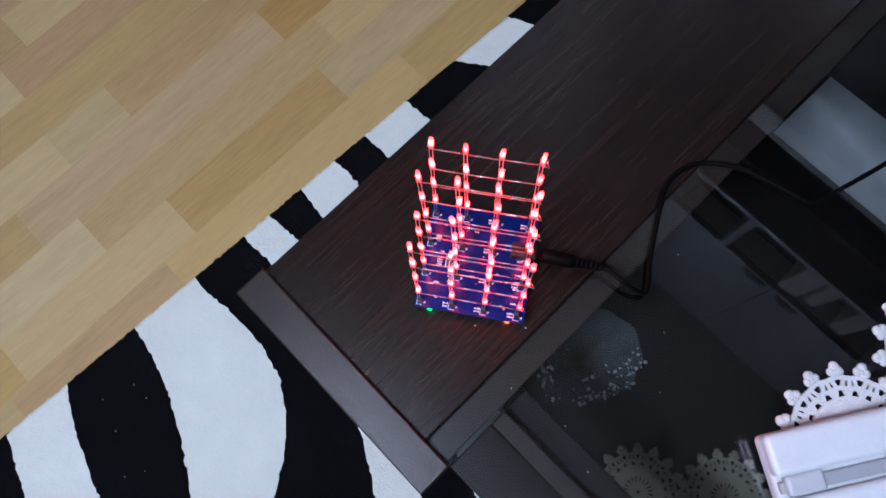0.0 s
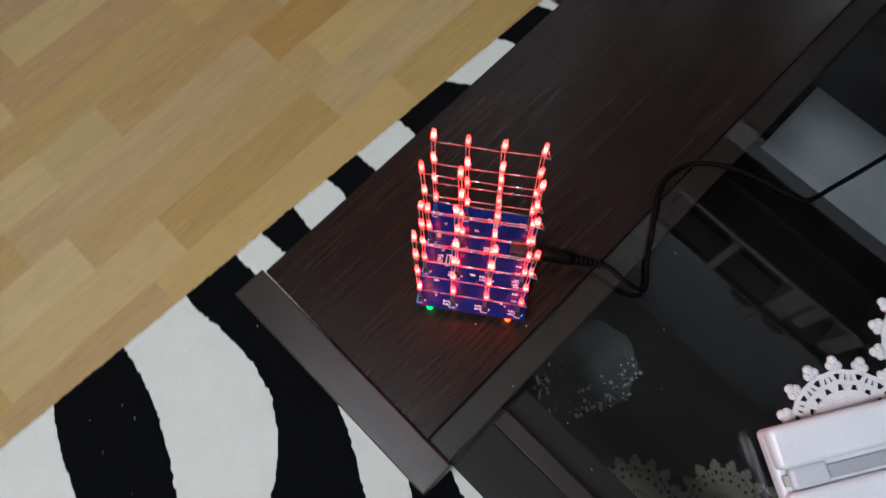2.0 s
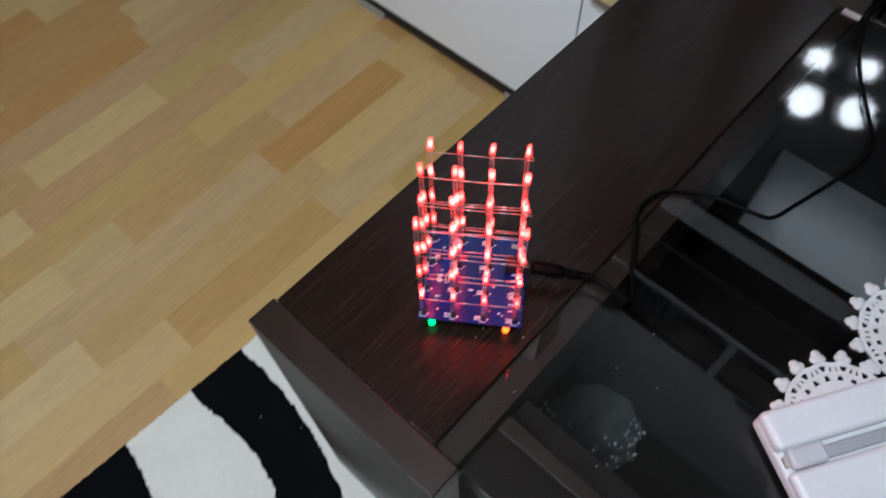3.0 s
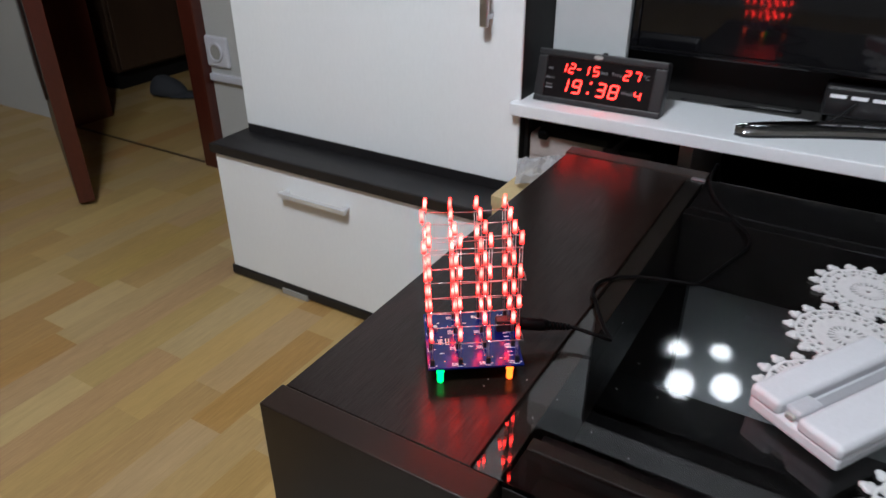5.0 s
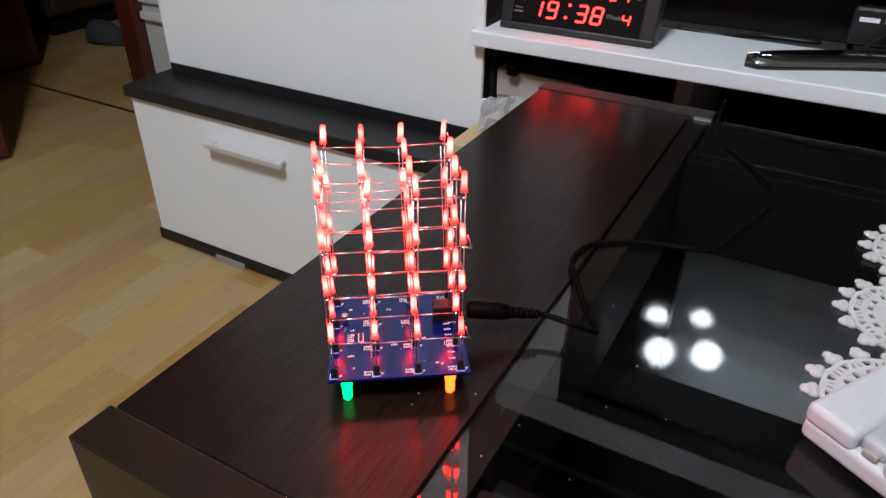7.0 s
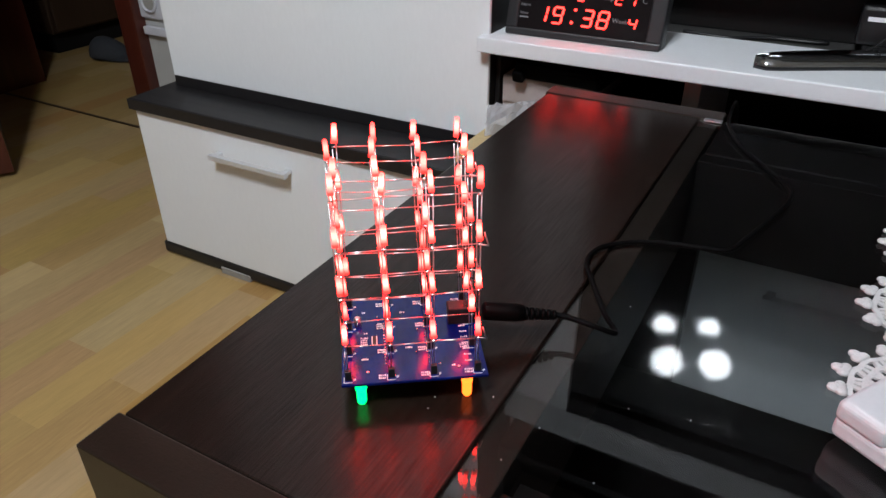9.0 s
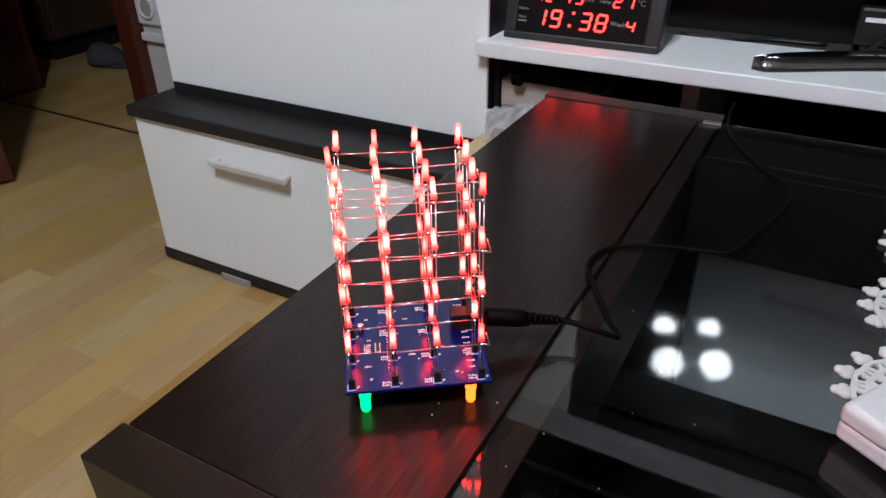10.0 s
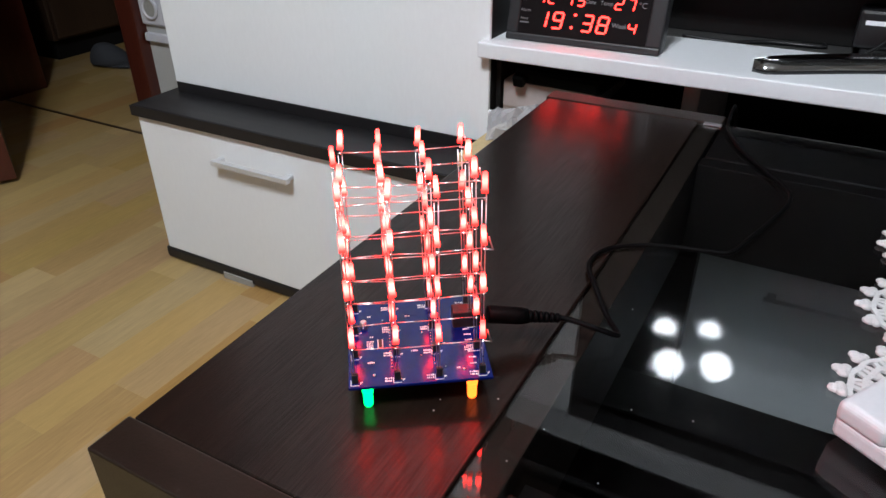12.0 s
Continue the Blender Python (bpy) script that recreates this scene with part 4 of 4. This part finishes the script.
def light_cube():
    c = empty("led_cube", (0.1105, 0.138, H), "wire-built light cube of red lamps on blue circuit board", "led cube", turn=35.5)
    x_lo, x_hi, half, zb = -0.0397, 0.0361, 0.0380, 0.0145
    board = part("circuit_board", box(x_lo, -half, zb, x_hi, half, zb + 0.0017, 0.0003, segments=1), PCB_BLUE, c, "blue printed circuit board")
    top = zb + 0.0017
    rnd = random.Random(11)
    body = led_body()
    tops = (0.0482, 0.0752, 0.1005, 0.1265)
    pins = []
    for i in range(4):
        for j in range(4):
            x, y = FEET_X[i], FEET_Y[j]
            lean = Vector((TIP_X[j][i] - x, TIP_Y[j] - y)) / 2
            pins.append((i, j, x, y, lean))

            def spot(z, dx=0.0, dy=0.0):
                k = (z - top) / 0.11
                return Vector((x + lean.x * 2 * k + dx, y + lean.y * 2 * k + dy, z))
            wire = rod(spot(top), spot(tops[3] - 0.009, 0.0008), 0.00032)
            part("column_wire", wire, TIN, c)
            part("column_wire", rod(spot(top, -0.0013), spot(tops[3] - 0.014, -0.0013), 0.00028), TIN, c)
            part("pin_socket", box(x - 0.0016, y - 0.0012, top, x + 0.0016, y + 0.0012, top + 0.0055, 0.0002, segments=1), BLACK_PLASTIC, c)
            for k, z in enumerate(tops):
                m = Matrix.Translation(spot(z - 0.0103 + rnd.uniform(-1, 1) * 0.0004)) @ pose(0, 0, 0, rnd.uniform(-5, 5), rnd.uniform(-5, 5), rnd.choice((0, 90, 180)) + rnd.uniform(-14, 14))
                part("led", body, LED_RED, c, at=m, label="red glowing lamp")
    where = {(i, j): (x, y, lean) for i, j, x, y, lean in pins}
    for j in range(4):
        for k, z in enumerate(tops):
            zz = z - 0.0125
            s = (zz - top) / 0.11
            ends = []
            for i in range(4):
                x, y, lean = where[i, j]
                ends.append(Vector((x + lean.x * 2 * s, y + lean.y * 2 * s - 0.0008, zz + rnd.uniform(-1, 1) * 0.0007)))
            for a, q in zip(ends, ends[1:]):
                part("cross_wire", rod(a - Vector((0.0016, 0, 0)), q + Vector((0.0012, 0, rnd.uniform(-0.0008, 0.0008))), 0.00025), TIN, c)
            if (j + k) % 2 == 0:
                e = ends[-1]
                hook = bmesh.new()
                rod(e, e + Vector((0.0042, -0.0006, -0.0004)), 0.00036, hook)
                rod(e + Vector((0.0042, -0.0006, -0.0006)), e + Vector((0.0022, 0.0002, 0.0066)), 0.00036, hook)
                part("wire_hook", hook, TIN, c)
            for e in ends:
                s2 = bmesh.new()
                bmesh.ops.create_icosphere(s2, subdivisions=1, radius=0.0007)
                s2.transform(Matrix.Translation(e))
                part("solder_joint", s2, SOLDER, c)
    # print, chips and holes on the board
    def tick(x0, y0, w, h):
        if x_lo + 0.0006 < x0 and x0 + w < x_hi - 0.0004 and max(abs(y0), abs(y0 + h)) < half - 0.0006:
            part("print_bar", box(x0, y0, top, x0 + w, y0 + h, top + 0.00015, 0), SILK, board)

    def print_label(x0, y0, n):
        for k in range(n):
            tick(x0 + 0.0010 * k, y0, rnd.choice((0.00045, 0.00065, 0.0008)), rnd.choice((0.0009, 0.0012)))
    for i, j, x, y, lean in pins:
        print_label(x - 0.0066, y + 0.0004, 4)
        print_label(x - 0.0066, y - 0.0016, 4)
        tick(x - 0.0024, y - 0.0030, 0.0003, 0.0044)
        tick(x - 0.0024, y - 0.0030, 0.0044, 0.0003)
        tick(x + 0.0026, y - 0.0018, 0.0003, 0.0016)
        tick(x + 0.0032, y - 0.0010, 0.0005, 0.0009)
    for k in range(10):
        print_label(rnd.uniform(-0.034, 0.028), rnd.uniform(-0.034, 0.034), rnd.choice((2, 3, 4)))
    for k in range(9):
        print_label(0.0255, -0.026 + 0.0050 * k, 4)
    for k in range(4):
        print_label(-0.0295, -0.0068 + 0.0018 * k, 4)
    for x in (-0.0165, 0.0065):
        strip = bmesh.new()
        for k in range(14):
            lathe([(0.0007, 0), (0.0004, 0.0006)], 8, strip, pose(x, -0.024 + 0.0027 * k, top))
        part("solder_row", strip, SOLDER, board)
    for x, y, r in ((-0.026, -0.0295, 0.0012), (0.0215, -0.030, 0.0012), (0.012, -0.027, 0.0007), (-0.012, -0.034, 0.0006), (0.0, -0.016, 0.0006), (0.002, 0.004, 0.0007), (-0.02, 0.018, 0.0006)):
        part("solder_dot", lathe([(r, 0), (r * 0.6, 0.0006)], 10, None, pose(x, y, top)), SOLDER, board)
    part("chip_outline", box(-0.0235, -0.0075, top, -0.0205, 0.0005, top + 0.0002, 0), SILK, board)
    part("chip", box(-0.0230, -0.0070, top + 0.0002, -0.0210, 0.0, top + 0.0007, 0), BLACK_PLASTIC, board)
    part("power_jack", box(0.020, 0.006, top, x_hi + 0.001, 0.0155, top + 0.0105, 0.0008), BLACK_PLASTIC, board, "black power jack")
    part("capacitor", lathe([(0.002, 0), (0.002, 0.0045), (0.0016, 0.005)], 12, None, pose(-0.031, 0.012, top)), TIN, board)
    # lamps that serve as feet
    foot = [(0.0006, 0), (0.0018, 0.0006), (0.0025, 0.0018), (0.0026, 0.0100), (0.0030, 0.0101), (0.0030, 0.0112)]
    for x, y, mt in ((-0.0300, -0.0345, LED_GREEN), (0.0252, -0.0345, LED_AMBER), (-0.0300, 0.0335, LED_RUBY), (0.0252, 0.0335, LED_AMBER)):
        f = part("foot_lamp", lathe(foot, 14, None, pose(x, y, 0.0001)), mt, c, "small glowing lamp used as foot")
        part("lead", rod((x, y, 0.0112), (x, y, zb), 0.0004), TIN, f)


light_cube()


def power_cable():
    z = H + 0.0028
    c = empty("power_cable", (0, 0, 0), "black power lead with barrel plug curling over the table", "power cable")
    base = Vector((0.1105, 0.138, 0))
    turn = Matrix.Rotation(radians(35.5), 3, "Z")
    a = base + turn @ Vector((0.0405, 0.0107, H + 0.0212))
    d = (turn @ Vector((1, 0, 0)) + Vector((0, 0, -0.16))).normalized()
    m = Matrix.Translation(a) @ d.to_track_quat("Z", "Y").to_matrix().to_4x4()
    part("plug", lathe([(0.0045, 0), (0.0053, 0.001), (0.0053, 0.019), (0.0046, 0.024)], 18, None, m), CABLE_RUBBER, c)
    b = bmesh.new()
    for k in range(6):
        z0 = 0.0242 + 0.0034 * k
        r = 0.0040 - 0.0002 * k
        lathe([(r * 0.75, z0), (r, z0 + 0.0005), (r, z0 + 0.0021), (r * 0.75, z0 + 0.0026)], 14, b, m)
    part("strain_relief", b, CABLE_RUBBER, c)
    s = a + d * 0.024
    e = a + d * 0.046
    pts = [s, e, (0.193, 0.199, H + 0.012), (0.2050, 0.2040, H + 0.0075), (0.2040, 0.2105, H + 0.005), (0.194, 0.224, z + 0.001), (0.184, 0.240, z + 0.001), (0.174, 0.257, z + 0.001), (0.1655, 0.272, z + 0.001), (0.1625, 0.288, z), (0.1665, 0.303, z), (0.176, 0.314, z), (0.192, 0.3245, z), (0.211, 0.331, z), (0.232, 0.336, z), (0.2465, 0.342, z), (0.2545, 0.366, z), (0.264, 0.400, z), (0.2735, 0.440, z), (0.2705, 0.468, z), (0.248, 0.502, z), (0.220, 0.545, z), (0.203, 0.585, z + 0.002), (0.199, 0.612, H + 0.008), (0.199, 0.640, H + 0.011), (0.201, 0.662, H - 0.02), (0.203, 0.675, 0.36), (0.215, 0.70, 0.318), (0.26, 0.76, 0.3175), (0.4, 0.85, 0.3175)]
    part("lead", tube(pts, 0.0018, sides=10), CABLE_RUBBER, c)


power_cable()

# ---- dust on the glass ----
DUST = ((0.204, 0.245), (0.229, 0.156), (0.259, 0.163), (0.194, 0.121), (0.229, 0.101), (0.234, 0.196), (0.186, 0.093), (0.260, 0.090), (0.138, 0.106), (0.137, 0.115), (0.164, 0.130))
b = bmesh.new()
for dx, dy in DUST:
    lathe([(0.0004, 0), (0.0002, 0.0003)], 6, b, pose(dx, dy, H))
thing("dust_specks", b, SILK, "white dust specks scattered on the glass top", "dust", kind="stuff")

# ---- rug ----
RUG_EDGES = ((-0.76, -0.5, 0.3, 0), (-0.66, -0.45, 0.2, 0), (-0.55, -0.42, 0.2, 0), (-0.47, -0.38, 0.1, 0), (-0.383, -0.37, 0.14, 0), (-0.286, -0.534, 0.96, 0), (-0.176, -0.087, -1.2, 0), (-0.075, -0.003, 1.63, -9.27), (0.011, 0.098, -0.925, 0), (0.057, 0.15, -0.93, 0), (0.117, -0.15, -0.2, 0), (0.178, 0.02, -0.4, 0), (0.234, 0.05, -0.5, 0), (0.313, 0.10, -0.4, 0), (0.406, 0.75, -1.5, 0), (0.514, 0.5, -1.2, 0), (0.60, 0.4, -1.0, 0))


def rug():
    """A shaggy sheet of dark and pale wavy bands; its rows follow the bands' edges."""
    y_lo, y_hi, wide, cell = -0.95, 0.628, 1.35, 0.005
    nx = int(wide / cell)

    def edge(k, u):
        y0, a, q, c = RUG_EDGES[k]
        u = min(u, 0.33 if c else 0.5)
        return y0 + a * u + q * u * u + c * u ** 3
    lines = [(-1, 0.0)]
    last = len(RUG_EDGES) - 1
    for k in range(-1, last + 1):
        lo = y_lo if k < 0 else RUG_EDGES[k][0]
        hi = y_hi if k == last else RUG_EDGES[k + 1][0]
        n = max(2, int((hi - lo) / cell))
        lines += [(k, (i + 1) / n) for i in range(n)]
    verts, faces, mats = [], [], []
    ny = len(lines) - 1
    for j, (k, t) in enumerate(lines):
        for i in range(nx + 1):
            u = i * cell
            lo = y_lo if k < 0 else edge(k, u)
            hi = y_hi if k == last else edge(k + 1, u)
            y = min(max(lo + (hi - lo) * t, y_lo), y_hi)
            p = Vector((u * 160, y * 160, 0))
            u2 = u + 0.0022 * noise.noise(p)
            y2 = y + 0.0034 * noise.noise(p * 1.2 + Vector((40, 0, 0))) + 0.002 * noise.noise(Vector((u * 50, y * 50, 4)))
            z = 0.0125 + 0.0016 * noise.noise(Vector((u * 170, y * 170, 7))) + 0.0009 * noise.noise(Vector((u * 25, y * 25, 2)))
            if i in (0, nx) or j in (0, ny):
                z = 0.001
                u2 += 0.0035 * noise.noise(Vector((0, y * 260, 1)))
            verts.append((-0.2235 + u2 + 0.041 * y, y2, z))
    for j in range(ny):
        for i in range(nx):
            a = j * (nx + 1) + i
            faces.append((a, a + 1, a + nx + 2, a + nx + 1))
            mats.append((lines[j + 1][0] + 1) % 2)
    me = bpy.data.meshes.new("rug")
    me.from_pydata(verts, [], faces)
    me.materials.append(RUG_BLACK)
    me.materials.append(RUG_WHITE)
    for p, k in zip(me.polygons, mats):
        p.material_index = k
        p.use_smooth = True
    thing("rug", me, RUG_WHITE, "shaggy rug with black and ivory zebra bands", "rug")


rug()


def lint():
    """Pale fluff and crumbs caught in the pile, each a short bent fibre."""
    rnd = random.Random(31)
    b = bmesh.new()
    for k in range(15):
        x, y = rnd.uniform(-0.20, -0.02), rnd.uniform(-0.36, 0.05)
        a = rnd.uniform(0, 6.28)
        d = rnd.uniform(0.0006, 0.0022)
        rod((x, y, 0.0145), (x + d * math.cos(a), y + d * math.sin(a), 0.0150), rnd.uniform(0.0003, 0.0006), b, sides=5)
    thing("lint", b, SILK, "pale lint and crumbs caught in the rug pile", "lint", kind="stuff")


lint()

# ---- floor ----
STRIP, STRIP_EDGE = 0.0697, -0.276
# joints of the strips beside the rug, with the tone of the plank that begins there: 0 pale, 1 middle, 2 rosy
KNOWN = {0: ((-0.62, 1), (-0.36, 2), (-0.092, 0), (0.362, 1), (0.66, 0)), 1: ((-0.50, 1), (-0.33, 0), (-0.033, 2), (0.261, 1), (0.60, 2)),
         2: ((-0.58, 2), (-0.42, 0), (-0.141, 1), (0.313, 0), (0.61, 1)), 3: ((-0.60, 1), (-0.202, 1), (0.258, 2), (0.55, 0)),
         4: ((-0.40, 0), (-0.10, 1), (0.012, 2), (0.33, 1), (0.60, 2)), 5: ((-0.53, 1), (-0.177, 1), (0.212, 0), (0.62, 1)),
         6: ((-0.46, 0), (-0.084, 2), (0.36, 1), (0.70, 2)), 7: ((-0.33, 2), (-0.030, 0), (0.224, 1), (0.58, 0)),
         10: ((-0.10, 1), (0.02, 2), (0.306, 0), (0.48, 2))}


def floor():
    f = thing("floor", box(-2.9, -2.98, -0.05, 2.5, 2.98, -0.004, 0), JOINT, "warm beech laminate floor of staggered strips", "floor", kind="structure")
    gap = 0.00005
    shared = {}
    rest_v, rest_f = [], []
    rnd = random.Random(21)
    for k in range(-30, 38):
        x1 = STRIP_EDGE + STRIP * (1 - k)
        x0 = x1 - STRIP
        cuts = []
        y = -3.3 + rnd.uniform(0, 0.4)
        while y < 2.9:
            cuts.append((y, rnd.choice((0, 1, 1, 1, 2, 2))))
            y += rnd.choice((0.24, 0.30, 0.36, 0.42))
        if k in KNOWN:
            lo, hi = KNOWN[k][0][0] - 0.15, KNOWN[k][-1][0] + 0.15
            cuts = sorted([q for q in cuts if not lo < q[0] < hi] + list(KNOWN[k]))
        for (y, tone), (end, other) in zip(cuts, cuts[1:] + [(2.9, 0)]):
            a, c = max(y, -2.9), min(end, 2.9)
            if c - a < 0.02:
                continue
            if -1.75 < x0 < -0.15 and c > -0.7 and a < 1.05:
                key = (round(c - a, 4), tone)
                if key not in shared:
                    shared[key] = mesh_of(box(gap, 0, -0.0042, STRIP - gap, key[0] - 2 * gap, 0, 0), "plank", LAMINATE[tone])
                part("plank", shared[key], LAMINATE[tone], f, at=pose(x0, a, 0))
            else:
                n = len(rest_v)
                rest_v += [(x0 + gap, a + gap, 0), (x1 - gap, a + gap, 0), (x1 - gap, c - gap, 0), (x0 + gap, c - gap, 0), (x0 + gap, a + gap, -0.004), (x1 - gap, a + gap, -0.004), (x1 - gap, c - gap, -0.004), (x0 + gap, c - gap, -0.004)]
                rest_f += [tuple(n + q for q in face) for face in ((0, 1, 2, 3), (0, 4, 5, 1), (1, 5, 6, 2), (2, 6, 7, 3), (3, 7, 4, 0))]
    me = bpy.data.meshes.new("planks_beyond")
    me.from_pydata(rest_v, [], rest_f)
    me.materials.append(LAMINATE_FAR)
    ob = part("planks_beyond", me, LAMINATE_FAR, f)
    tagged(ob, kind="stuff")


floor()
